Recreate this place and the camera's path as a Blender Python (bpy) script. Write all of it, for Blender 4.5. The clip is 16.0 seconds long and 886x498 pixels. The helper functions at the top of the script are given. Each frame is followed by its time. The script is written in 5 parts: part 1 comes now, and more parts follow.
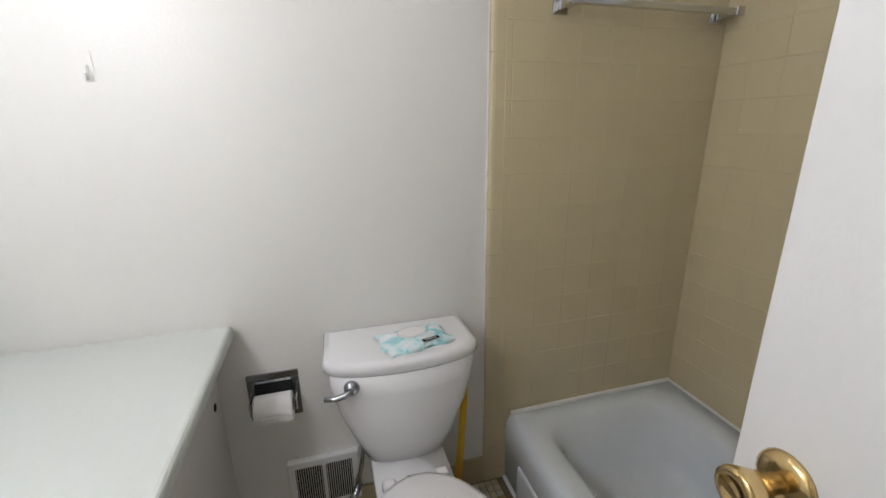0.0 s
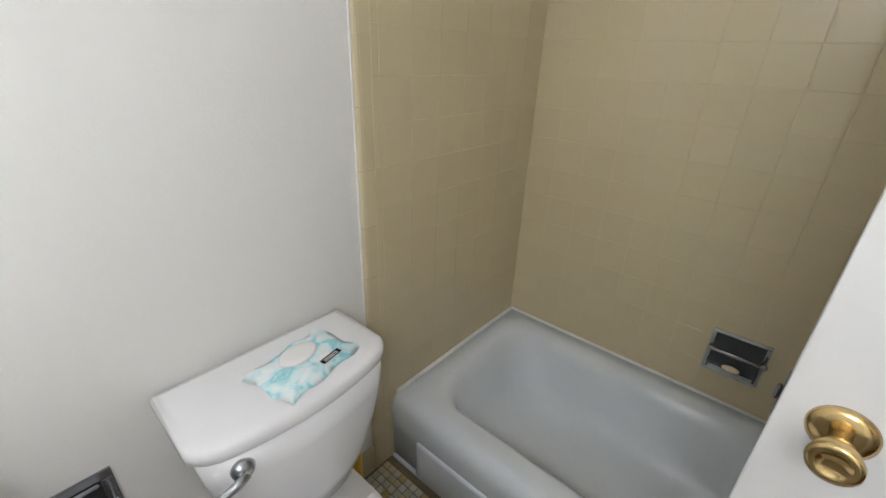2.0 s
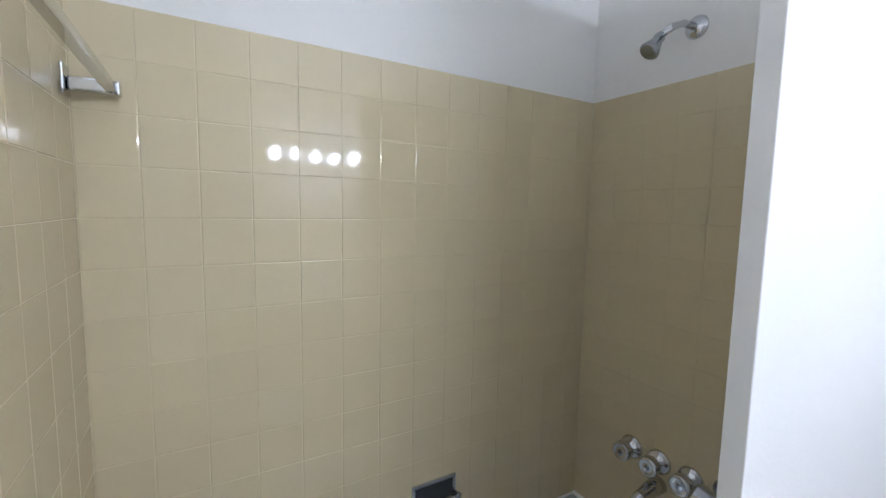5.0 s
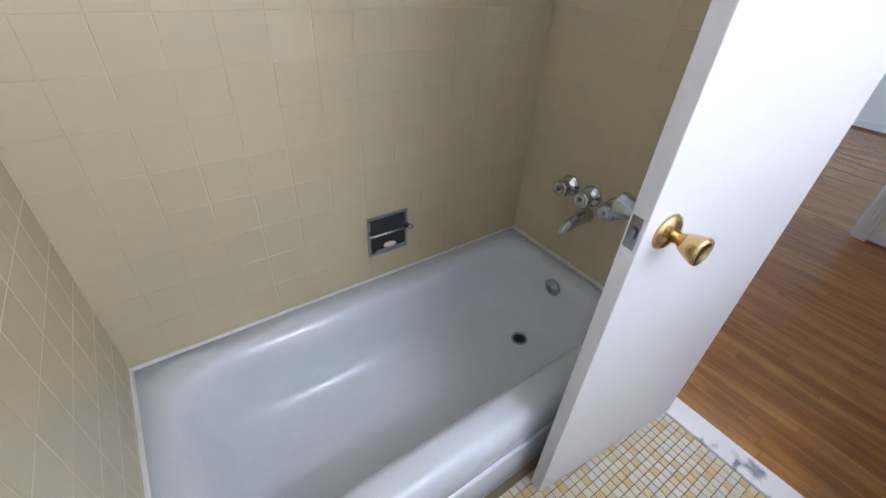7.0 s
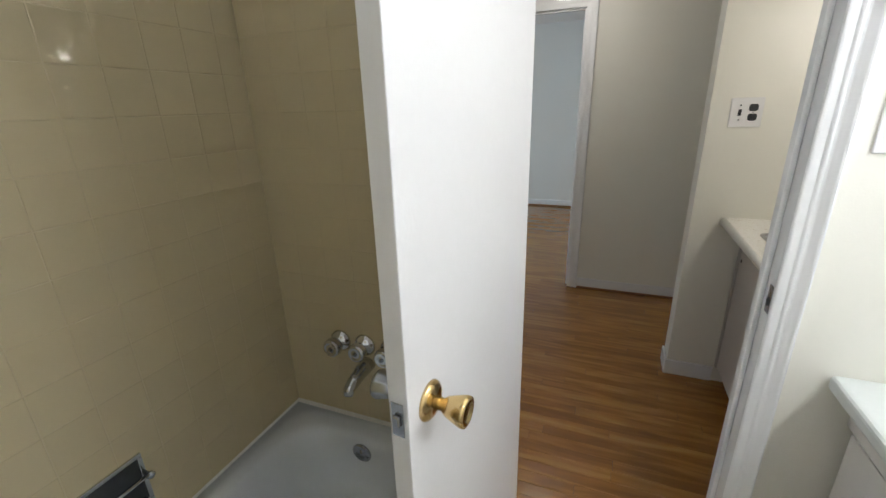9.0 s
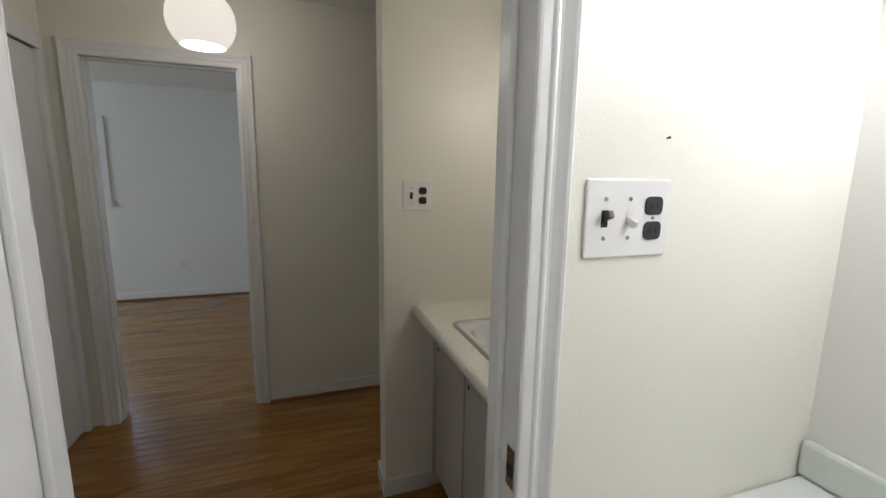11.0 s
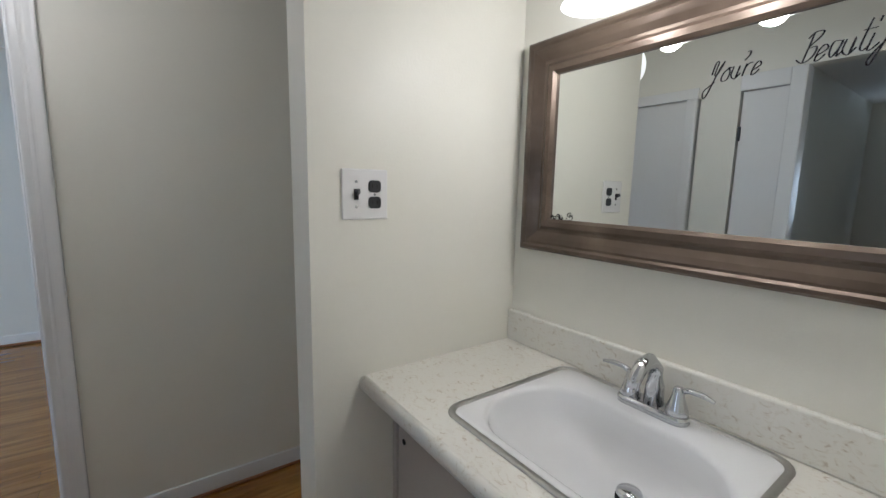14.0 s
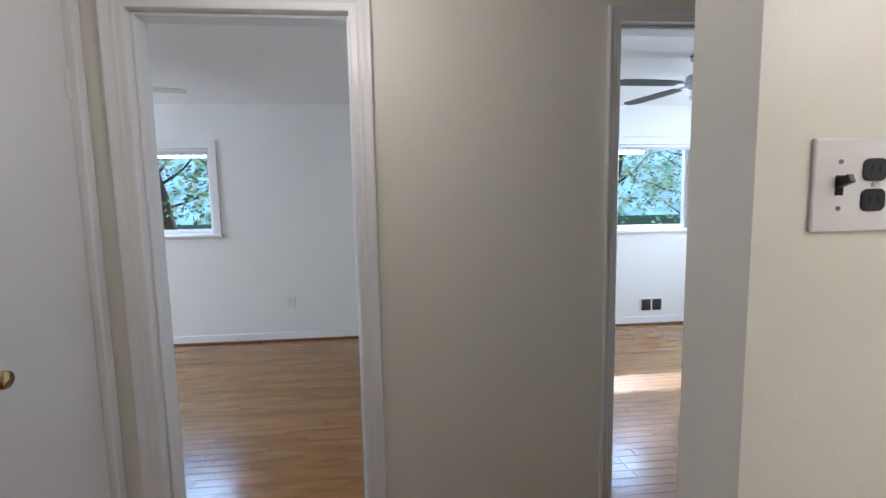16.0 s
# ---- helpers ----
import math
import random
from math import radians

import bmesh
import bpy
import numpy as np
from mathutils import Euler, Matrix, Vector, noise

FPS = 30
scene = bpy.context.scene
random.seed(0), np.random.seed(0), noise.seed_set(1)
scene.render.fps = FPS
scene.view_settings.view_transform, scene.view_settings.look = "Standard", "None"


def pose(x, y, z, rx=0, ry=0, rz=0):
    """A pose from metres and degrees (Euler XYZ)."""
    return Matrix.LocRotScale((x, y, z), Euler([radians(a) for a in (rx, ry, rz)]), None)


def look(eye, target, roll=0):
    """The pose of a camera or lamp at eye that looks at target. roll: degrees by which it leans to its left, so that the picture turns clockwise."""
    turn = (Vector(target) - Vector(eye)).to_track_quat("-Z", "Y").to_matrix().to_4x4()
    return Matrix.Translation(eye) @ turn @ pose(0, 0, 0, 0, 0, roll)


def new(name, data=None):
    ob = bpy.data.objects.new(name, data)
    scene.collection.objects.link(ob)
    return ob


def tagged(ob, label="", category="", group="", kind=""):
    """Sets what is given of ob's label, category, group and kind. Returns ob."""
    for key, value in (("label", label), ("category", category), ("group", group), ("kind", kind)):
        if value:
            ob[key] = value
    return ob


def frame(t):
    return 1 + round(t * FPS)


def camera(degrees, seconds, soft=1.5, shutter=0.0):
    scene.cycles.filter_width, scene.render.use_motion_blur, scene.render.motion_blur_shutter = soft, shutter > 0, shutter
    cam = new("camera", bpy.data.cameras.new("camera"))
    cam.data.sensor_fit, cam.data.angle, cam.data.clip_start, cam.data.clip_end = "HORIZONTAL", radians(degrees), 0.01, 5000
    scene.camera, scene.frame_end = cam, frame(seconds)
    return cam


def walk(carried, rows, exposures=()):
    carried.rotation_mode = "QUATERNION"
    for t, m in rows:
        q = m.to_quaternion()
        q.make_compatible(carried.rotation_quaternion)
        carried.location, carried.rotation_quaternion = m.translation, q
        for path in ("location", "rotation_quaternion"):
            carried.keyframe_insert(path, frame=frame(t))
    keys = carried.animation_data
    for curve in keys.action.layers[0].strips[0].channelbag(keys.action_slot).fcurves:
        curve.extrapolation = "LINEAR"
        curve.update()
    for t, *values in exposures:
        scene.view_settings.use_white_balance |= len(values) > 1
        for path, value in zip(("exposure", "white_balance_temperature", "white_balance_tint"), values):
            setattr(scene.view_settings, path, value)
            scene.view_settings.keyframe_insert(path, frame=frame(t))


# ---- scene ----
cam = camera(93.7, 16.0)
PATH = [
    (0, (-1.332, 0.306, 1.336), (-0.808, 2.149, 0.761), -0.8),
    (0.5, (-1.324, 0.414, 1.312), (-0.765, 2.126, 0.442), 0.4),
    (1, (-1.374, 0.541, 1.301), (-0.586, 2.044, 0.241), -0.0),
    (1.5, (-1.439, 0.66, 1.305), (-0.316, 1.958, 0.277), 1.5),
    (2, (-1.468, 0.705, 1.347), (-0.084, 1.871, 0.495), 2.2),
    (2.5, (-1.462, 0.702, 1.42), (0.06, 1.809, 0.744), 1.1),
    (3, (-1.4, 0.823, 1.399), (0.306, 1.771, 0.96), 1.3),
    (3.5, (-1.299, 0.98, 1.429), (0.571, 1.648, 1.194), 1.2),
    (4, (-1.219, 1.118, 1.428), (0.775, 1.237, 1.294), 0.9),
    (4.5, (-1.198, 1.226, 1.464), (0.726, 0.702, 1.314), 1.4),
    (5, (-1.112, 1.288, 1.436), (0.61, 0.29, 1.241), 1.1),
    (7.5, (-1.114, 1.25, 1.316), (0.121, 0.312, 0.054), 3.0),
    (8, (-1.115, 1.247, 1.354), (0.076, 0.106, 0.222), 0.5),
    (8.5, (-1.1, 1.191, 1.38), (-0.062, -0.262, 0.479), -1.2),
    (9, (-1.098, 1.089, 1.405), (-0.389, -0.664, 0.756), -1.7),
    (9.5, (-1.128, 0.973, 1.417), (-0.81, -0.94, 0.926), -1.3),
    (10, (-1.176, 0.83, 1.416), (-1.22, -1.128, 1.009), -0.1),
    (12.5, (-1.176, 0.103, 1.381), (-2.39, -1.471, 1.162), 0.2),
    (13, (-1.185, -0.005, 1.368), (-2.495, -1.498, 1.136), 0.5),
    (13.5, (-1.207, -0.096, 1.36), (-2.494, -1.602, 1.083), 0.8),
    (14, (-1.184, -0.194, 1.361), (-2.338, -1.802, 1.075), 1.2),
    (14.5, (-1.144, -0.228, 1.361), (-1.992, -2.012, 1.046), -1.0),
    (15, (-1.09, -0.278, 1.354), (-1.462, -2.225, 1.091), -1.8),
    (15.2, (-1.06, -0.309, 1.351), (-1.286, -2.278, 1.082), -1.6),
    (15.5, (-1.037, -0.399, 1.334), (-1.156, -2.377, 1.067), -1.2),
    (16, (-1.038, -0.635, 1.324), (-1.212, -2.618, 1.13), -1.1),
]
walk(cam, [(t, look(eye, target, roll)) for t, eye, target, roll in PATH],
     [(0, -0.2, 6300, 15), (1.5, 0.05, 6050, 17), (2.5, 0.1, 6400, 9), (3.5, 0.4, 5800, 14), (4.5, 0.42, 5500, 14), (5, 0.5, 5450, 15), (7.5, 0.75, 5550, 20), (8.5, 0.53, 6050, 11), (9, 0.28, 6150, 11), (10, -0.55, 6550, 12),
      (12.5, -0.15, 6050, 10), (13.5, 0.05, 6250, 11), (14, 0.28, 5650, 12), (14.5, 0.38, 5650, 12), (15.5, 0.32, 5600, 12), (16, 0.4, 6000, 18)])
# ---- world, sun and lamps ----
SUN_TRAVEL = Vector((0.65, 1.26, -1.05))
world = bpy.data.worlds.new("sky")
scene.world = world
world.use_nodes = True
wn = world.node_tree
sky = wn.nodes.new("ShaderNodeTexSky")
sky.sky_type, sky.sun_disc = "NISHITA", False
sky.sun_elevation = math.asin(1.05 / SUN_TRAVEL.length)
sky.sun_rotation = math.atan2(-0.65, -1.26)
wn.nodes["Background"].inputs[1].default_value = 0.15
wn.links.new(sky.outputs[0], wn.nodes["Background"].inputs[0])
sun = new("sun", bpy.data.lights.new("sun", "SUN"))
sun.data.energy, sun.data.angle, sun.data.color = 4.0, radians(0.5), (1, 0.95, 0.87)
sun.matrix_world = look((0, 0, 8), Vector((0, 0, 8)) + SUN_TRAVEL)

W_BATH, E_BATH, N_BATH, CEIL = -2.19, 0.0, 1.52, 2.39
S_IN, S_OUT = 0.0, -0.095
DOOR_W, DOOR_E, DOOR_H = -1.476, -0.872, 1.99
NOOK_S, NOOK_X, NOOK_END = -1.135, -2.145, -1.484
HALL_S, FAR_S = -2.147, -4.94
TILE_TOP, TILE_X, RIM = 1.836, -0.84, 0.292


def lamp(name, x, y, z, watts, size, colour):
    ob = new(name, bpy.data.lights.new(name, "POINT"))
    ob.data.energy, ob.data.shadow_soft_size, ob.data.color = watts, size, colour
    ob.location = (x, y, z)
    return ob


def window_light(name, x, z, w, h, watts):
    ob = new(name, bpy.data.lights.new(name, "AREA"))
    ob.data.shape, ob.data.size, ob.data.size_y = "RECTANGLE", w, h
    ob.data.energy, ob.data.color = watts, (0.42, 0.70, 1.0)
    ob.matrix_world = look((x, FAR_S - 0.55, 2.14), (x, FAR_S + 0.9, 0.9))
    return ob


WARM = (1.0, 0.94, 0.84)
BAR_Y = (0.28, 0.42, 0.56, 0.70, 0.84)
for by in BAR_Y:
    lamp("bar_light", -2.026, by, 1.80, 4.0, 0.022, (0.96, 0.98, 1.0))
SHADE_Y = (-0.775, -0.560, -0.345)
for sy in SHADE_Y:
    lamp("vanity_bulb_light", -1.975, sy, 1.750, 1.3, 0.03, WARM)
lamp("pendant_light", -0.787, -1.675, 2.08, 3.0, 0.11, WARM)
window_light("bedroom_daylight", 1.45, 1.52, 1.15, 0.5, 20)
window_light("second_bedroom_daylight", -3.6, 1.47, 0.8, 0.5, 20)
# Added fill lamps that brighten the bedroom walls; no side windows stand there.
for lx, tx in ((4.45, 0.0), (-4.75, -2.0)):
    side = new("bedroom_side_fill", bpy.data.lights.new("bedroom_side_fill", "AREA"))
    side.data.shape, side.data.size, side.data.size_y = "RECTANGLE", 1.2, 0.9
    side.data.energy, side.data.color = (70, 40)[lx < 0], (0.72, 0.87, 1.0)
    side.matrix_world = look((lx, -3.55, 1.5), (tx, -3.55, 1.5))
end_glow = new("hall_end_daylight", bpy.data.lights.new("hall_end_daylight", "AREA"))
end_glow.data.energy, end_glow.data.size, end_glow.data.color = 8, 0.7, (0.75, 0.87, 1.0)
end_glow.matrix_world = look((3.9, -0.35, 1.4), (2.0, -0.9, 1.0))


# ---- materials ----
def mat(name, colour, rough=0.5, metal=0.0, vary=0.06, scale=6.0, fine=0.03, bump=0.0, bump_scale=60.0, piece=0.0, coat=0.0, stretch=(1, 1, 1)):
    """A painted or solid surface: two scales of colour drift, a fine relief and a per-piece shift."""
    m = bpy.data.materials.new(name)
    m.use_nodes = True
    nt, b = m.node_tree, m.node_tree.nodes["Principled BSDF"]
    N, L = nt.nodes.new, nt.links.new
    b.inputs["Roughness"].default_value, b.inputs["Metallic"].default_value = rough, metal
    b.inputs["Coat Weight"].default_value = coat
    co, mp = N("ShaderNodeTexCoord"), N("ShaderNodeMapping")
    mp.inputs["Scale"].default_value = stretch
    L(co.outputs["Object"], mp.inputs[0])
    big, small = N("ShaderNodeTexNoise"), N("ShaderNodeTexNoise")
    big.inputs["Scale"].default_value, small.inputs["Scale"].default_value = scale * 0.35, scale * 9
    big.inputs["Detail"].default_value = 5
    for n in (big, small):
        L(mp.outputs[0], n.inputs[0])
    v = N("ShaderNodeMath"); v.operation = "MULTIPLY_ADD"
    L(big.outputs[0], v.inputs[0]); v.inputs[1].default_value, v.inputs[2].default_value = vary * 2, 1 - vary
    w = N("ShaderNodeMath"); w.operation = "MULTIPLY_ADD"
    L(small.outputs[0], w.inputs[0]); w.inputs[1].default_value, w.inputs[2].default_value = fine * 2, -fine
    s = N("ShaderNodeMath"); s.operation = "ADD"
    L(v.outputs[0], s.inputs[0]); L(w.outputs[0], s.inputs[1])
    last = s
    if piece:
        info = N("ShaderNodeObjectInfo")
        p = N("ShaderNodeMath"); p.operation = "MULTIPLY_ADD"
        L(info.outputs["Random"], p.inputs[0]); p.inputs[1].default_value, p.inputs[2].default_value = piece * 2, -piece
        last = N("ShaderNodeMath"); last.operation = "ADD"
        L(s.outputs[0], last.inputs[0]); L(p.outputs[0], last.inputs[1])
    c = N("ShaderNodeVectorMath"); c.operation = "SCALE"
    c.inputs[0].default_value = colour
    L(last.outputs[0], c.inputs["Scale"])
    L(c.outputs[0], b.inputs["Base Color"])
    r = N("ShaderNodeMath"); r.operation = "MULTIPLY_ADD"
    L(big.outputs[0], r.inputs[0]); r.inputs[1].default_value, r.inputs[2].default_value = rough * 0.4, rough * 0.8
    L(r.outputs[0], b.inputs["Roughness"])
    if bump:
        bn, bt = N("ShaderNodeBump"), N("ShaderNodeTexNoise")
        bt.inputs["Scale"].default_value, bt.inputs["Detail"].default_value = bump_scale, 3
        bn.inputs["Strength"].default_value, bn.inputs["Distance"].default_value = bump, 0.004
        L(mp.outputs[0], bt.inputs[0]); L(bt.outputs[0], bn.inputs["Height"]); L(bn.outputs[0], b.inputs["Normal"])
    return m


def bsdf(m):
    return m.node_tree.nodes["Principled BSDF"]


def ramp_mat(name, stops, rough, scale, detail=6, distortion=0.0, stretch=(1, 1, 1), bump=0.0, piece=False, coat=0.0, island=False):
    """A surface whose colour runs over a ramp by stretched noise, shifted piece by piece."""
    m = bpy.data.materials.new(name)
    m.use_nodes = True
    nt, b = m.node_tree, m.node_tree.nodes["Principled BSDF"]
    N, L = nt.nodes.new, nt.links.new
    co, mp, no, rp = N("ShaderNodeTexCoord"), N("ShaderNodeMapping"), N("ShaderNodeTexNoise"), N("ShaderNodeValToRGB")
    mp.inputs["Scale"].default_value = stretch
    no.inputs["Scale"].default_value, no.inputs["Detail"].default_value, no.inputs["Distortion"].default_value = scale, detail, distortion
    geo = N("ShaderNodeNewGeometry")
    L(geo.outputs["Position"], mp.inputs[0])
    if piece:
        info = N("ShaderNodeObjectInfo")
        off = N("ShaderNodeVectorMath"); off.operation = "MULTIPLY_ADD"
        rnd = geo.outputs["Random Per Island"] if island else info.outputs["Random"]
        L(rnd, off.inputs[0]); off.inputs[1].default_value = (7.3, 3.1, 5.7)
        L(mp.outputs[0], off.inputs[2]); L(off.outputs[0], no.inputs[0])
        ad = N("ShaderNodeMath"); ad.operation = "MULTIPLY_ADD"
        L(rnd, ad.inputs[0]); ad.inputs[1].default_value = piece
        sb = N("ShaderNodeMath"); sb.operation = "SUBTRACT"
        L(no.outputs[0], sb.inputs[0]); sb.inputs[1].default_value = piece / 2
        L(sb.outputs[0], ad.inputs[2]); L(ad.outputs[0], rp.inputs[0])
    else:
        L(mp.outputs[0], no.inputs[0]); L(no.outputs[0], rp.inputs[0])
    el = rp.color_ramp.elements
    while len(el) < len(stops):
        el.new(0.5)
    for e, (p, c) in zip(el, stops):
        e.position, e.color = p, (*c, 1)
    L(rp.outputs[0], b.inputs["Base Color"])
    b.inputs["Roughness"].default_value, b.inputs["Coat Weight"].default_value = rough, coat
    b.inputs["Coat Roughness"].default_value = 0.12
    if bump:
        bn = N("ShaderNodeBump")
        bn.inputs["Strength"].default_value, bn.inputs["Distance"].default_value = bump, 0.002
        L(no.outputs[0], bn.inputs["Height"]); L(bn.outputs[0], b.inputs["Normal"])
    return m


def glow(name, colour, strength):
    m = bpy.data.materials.new(name)
    m.use_nodes = True
    b = bsdf(m)
    b.inputs["Base Color"].default_value = (0.8, 0.8, 0.8, 1)
    b.inputs["Emission Color"].default_value, b.inputs["Emission Strength"].default_value = (*colour, 1), strength
    return m


def glass(name, colour=(1, 1, 1), rough=0.0, ior=1.45):
    m = bpy.data.materials.new(name)
    m.use_nodes = True
    b = bsdf(m)
    b.inputs["Base Color"].default_value = (*colour, 1)
    b.inputs["Transmission Weight"].default_value, b.inputs["Roughness"].default_value, b.inputs["IOR"].default_value = 1, rough, ior
    return m


PAINT = mat("white_wall_paint", (0.80, 0.79, 0.76), 0.38, vary=0.02, fine=0.01, bump=0.12, bump_scale=180)
CREAM = mat("cream_wall_paint", (0.80, 0.78, 0.70), 0.42, vary=0.02, fine=0.01, bump=0.12, bump_scale=180)
BEDWALL = mat("bedroom_wall_paint", (0.80, 0.80, 0.77), 0.6, vary=0.02, fine=0.01, bump=0.1, bump_scale=180)
CEILP = mat("ceiling_paint", (0.80, 0.79, 0.77), 0.8, vary=0.02, fine=0.02, bump=0.25, bump_scale=140)
GLOSS = mat("white_gloss_trim_paint", (0.81, 0.81, 0.81), 0.25, vary=0.015, fine=0.006, bump=0.04, bump_scale=60)
DOORP = mat("white_door_paint", (0.76, 0.755, 0.75), 0.35, vary=0.03, fine=0.015, bump=0.1, bump_scale=120)
TILE = mat("tan_glazed_tile", (0.605, 0.52, 0.335), 0.06, vary=0.05, scale=10, fine=0.012, bump=0.04, bump_scale=14, piece=0.015)
GROUT = mat("pale_tile_grout", (0.585, 0.505, 0.33), 0.6, vary=0.1, fine=0.08, bump=0.3, bump_scale=300)
PORCELAIN = mat("white_porcelain", (0.80, 0.80, 0.81), 0.07, vary=0.01, fine=0.004, coat=0.4)
ENAMEL = mat("pale_grey_tub_enamel", (0.71, 0.75, 0.785), 0.14, vary=0.05, scale=5, fine=0.02, coat=0.2)
SEAT = mat("white_plastic_seat", (0.82, 0.81, 0.81), 0.2, vary=0.01, fine=0.004)
CAULK = mat("white_caulk", (0.8, 0.79, 0.76), 0.6, vary=0.08, scale=20, bump=0.4)
CHROME = mat("chrome", (0.60, 0.61, 0.63), 0.09, 1.0, vary=0.03, fine=0.03)
DULLCHROME = mat("aged_chrome", (0.42, 0.44, 0.47), 0.25, 1.0, vary=0.12, fine=0.08)
DARKCHROME = mat("dark_chrome", (0.26, 0.27, 0.29), 0.14, 1.0, vary=0.12, fine=0.05)
BRASS = mat("polished_brass", (0.64, 0.47, 0.22), 0.16, 1.0, vary=0.08, fine=0.04)
BLACKP = mat("black_plastic", (0.018, 0.018, 0.02), 0.35, vary=0.05)
WHITEP = mat("white_switch_plastic", (0.80, 0.79, 0.78), 0.22, vary=0.01, fine=0.006)
# Near-black colour puts the shade inside holes, slots and recesses into flat surfaces.
HOLE_SHADE = mat("hollow_shade", (0.012, 0.012, 0.012), 0.9)
PAPER = mat("toilet_paper", (0.82, 0.81, 0.80), 0.95, vary=0.03, scale=12, bump=0.3, bump_scale=160)
CARDBOARD = mat("brown_cardboard", (0.35, 0.25, 0.16), 0.9)
YELLOW = mat("yellow_handle_plastic", (0.80, 0.48, 0.03), 0.35)
COUNTER = mat("pale_laminate_counter", (0.66, 0.69, 0.66), 0.35, vary=0.03, scale=8, fine=0.03)
CABWHITE = mat("off_white_cabinet_paint", (0.70, 0.68, 0.64), 0.4, vary=0.04, fine=0.02, bump=0.1)
CABGREY = mat("warm_grey_cabinet_paint", (0.50, 0.46, 0.42), 0.4, vary=0.04, fine=0.02, bump=0.1)
WOODTRIM = mat("brown_base_wood", (0.28, 0.12, 0.05), 0.4, vary=0.2, scale=8, fine=0.1, stretch=(1, 1, 6))
COVE = mat("tan_cove_base", (0.50, 0.43, 0.27), 0.3, vary=0.08, fine=0.03)
METALRIM = mat("brushed_steel_rim", (0.45, 0.44, 0.42), 0.35, 1.0, vary=0.1, fine=0.1)
BRONZE = ramp_mat("brushed_bronze_frame", [(0.3, (0.085, 0.060, 0.044)), (0.55, (0.16, 0.118, 0.088)), (0.8, (0.27, 0.205, 0.155))], 0.32, 3, 8, 0.3, (1, 1.5, 2.0), 0.1, coat=0.2)
bsdf(BRONZE).inputs["Metallic"].default_value = 0.55
NICKEL = mat("brushed_nickel", (0.40, 0.37, 0.34), 0.3, 1.0, vary=0.06)
MIRROR = mat("mirror_silver", (0.76, 0.78, 0.76), 0.008, 1.0, vary=0.0, fine=0.0)
bsdf(MIRROR).inputs["Roughness"].default_value = 0.01
for lk in list(MIRROR.node_tree.links):
    if lk.to_socket.name == "Roughness":
        MIRROR.node_tree.links.remove(lk)
FROST = glow("lit_frosted_shade_glass", (1.0, 0.93, 0.82), 0.2)
bsdf(FROST).inputs["Roughness"].default_value = 0.3
FANGLASS = glass("frosted_fan_glass", (1.0, 0.97, 0.92), 0.55, 1.3)
BULB = glow("lit_bulb", (1.0, 0.90, 0.74), 7)
BARBULB = glow("lit_round_bulb", (1.0, 0.95, 0.88), 16)
GLOBE = glow("lit_opal_globe", (1.0, 0.93, 0.82), 0.95)
PANE = glass("window_pane", (1, 1, 1), 0.0, 1.02)
MARBLE = ramp_mat("white_marble", [(0.34, (0.24, 0.24, 0.26)), (0.40, (0.58, 0.58, 0.59)), (0.47, (0.78, 0.77, 0.75)), (1.0, (0.82, 0.81, 0.79))], 0.25, 10, 9, 1.8, (1, 0.5, 1))
STONETOP = ramp_mat("cream_speckled_laminate", [(0.28, (0.56, 0.49, 0.40)), (0.36, (0.73, 0.69, 0.61)), (0.46, (0.80, 0.775, 0.71)), (1.0, (0.80, 0.78, 0.72))], 0.30, 66, 9, 1.6, (1, 0.7, 1))
OAK = ramp_mat("oak_strip_floor", [(0.15, (0.17, 0.063, 0.010)), (0.42, (0.255, 0.105, 0.017)), (0.62, (0.35, 0.162, 0.030)), (0.9, (0.45, 0.235, 0.058))], 0.22, 5, 9, 0.9, (0.45, 4, 1), 0.04, piece=0.12, coat=0.3)
OAKREST = ramp_mat("oak_strip_floor_joined", [(0.15, (0.17, 0.063, 0.010)), (0.42, (0.255, 0.105, 0.017)), (0.62, (0.35, 0.162, 0.030)), (0.9, (0.45, 0.235, 0.058))], 0.22, 5, 9, 0.9, (0.45, 4, 1), 0.04, piece=0.12, coat=0.3, island=True)
DARKGAP = mat("dark_floor_seam", (0.07, 0.032, 0.012), 0.7)
MOSAIC = ramp_mat("mosaic_tile", [(0.22, (0.58, 0.43, 0.19)), (0.40, (0.62, 0.54, 0.35)), (0.58, (0.64, 0.60, 0.48)), (0.85, (0.56, 0.55, 0.52))], 0.35, 3.5, 3, 0.5, piece=0.55)
MOSAICREST = ramp_mat("mosaic_tile_joined", [(0.22, (0.58, 0.43, 0.19)), (0.40, (0.62, 0.54, 0.35)), (0.58, (0.64, 0.60, 0.48)), (0.85, (0.56, 0.55, 0.52))], 0.35, 3.5, 3, 0.5, piece=0.55, island=True)
DARKGROUT = mat("brown_floor_grout", (0.20, 0.155, 0.09), 0.85, vary=0.2, fine=0.1)
WIPES = ramp_mat("printed_wipes_film", [(0.40, (0.82, 0.86, 0.86)), (0.52, (0.64, 0.83, 0.85)), (0.62, (0.30, 0.66, 0.71)), (0.72, (0.70, 0.84, 0.85))], 0.25, 22, 3, 0.6)
INK = mat("black_ink", (0.012, 0.012, 0.014), 0.95)
bsdf(INK).inputs["Specular IOR Level"].default_value = 0.05
LEAF = mat("green_leaves", (0.085, 0.12, 0.06), 0.5, vary=0.35, scale=3, fine=0.2, piece=0.2)
ln = LEAF.node_tree
mixer, thin = ln.nodes.new("ShaderNodeMixShader"), ln.nodes.new("ShaderNodeBsdfTranslucent")
thin.inputs[0].default_value = (0.36, 0.58, 0.38, 1)
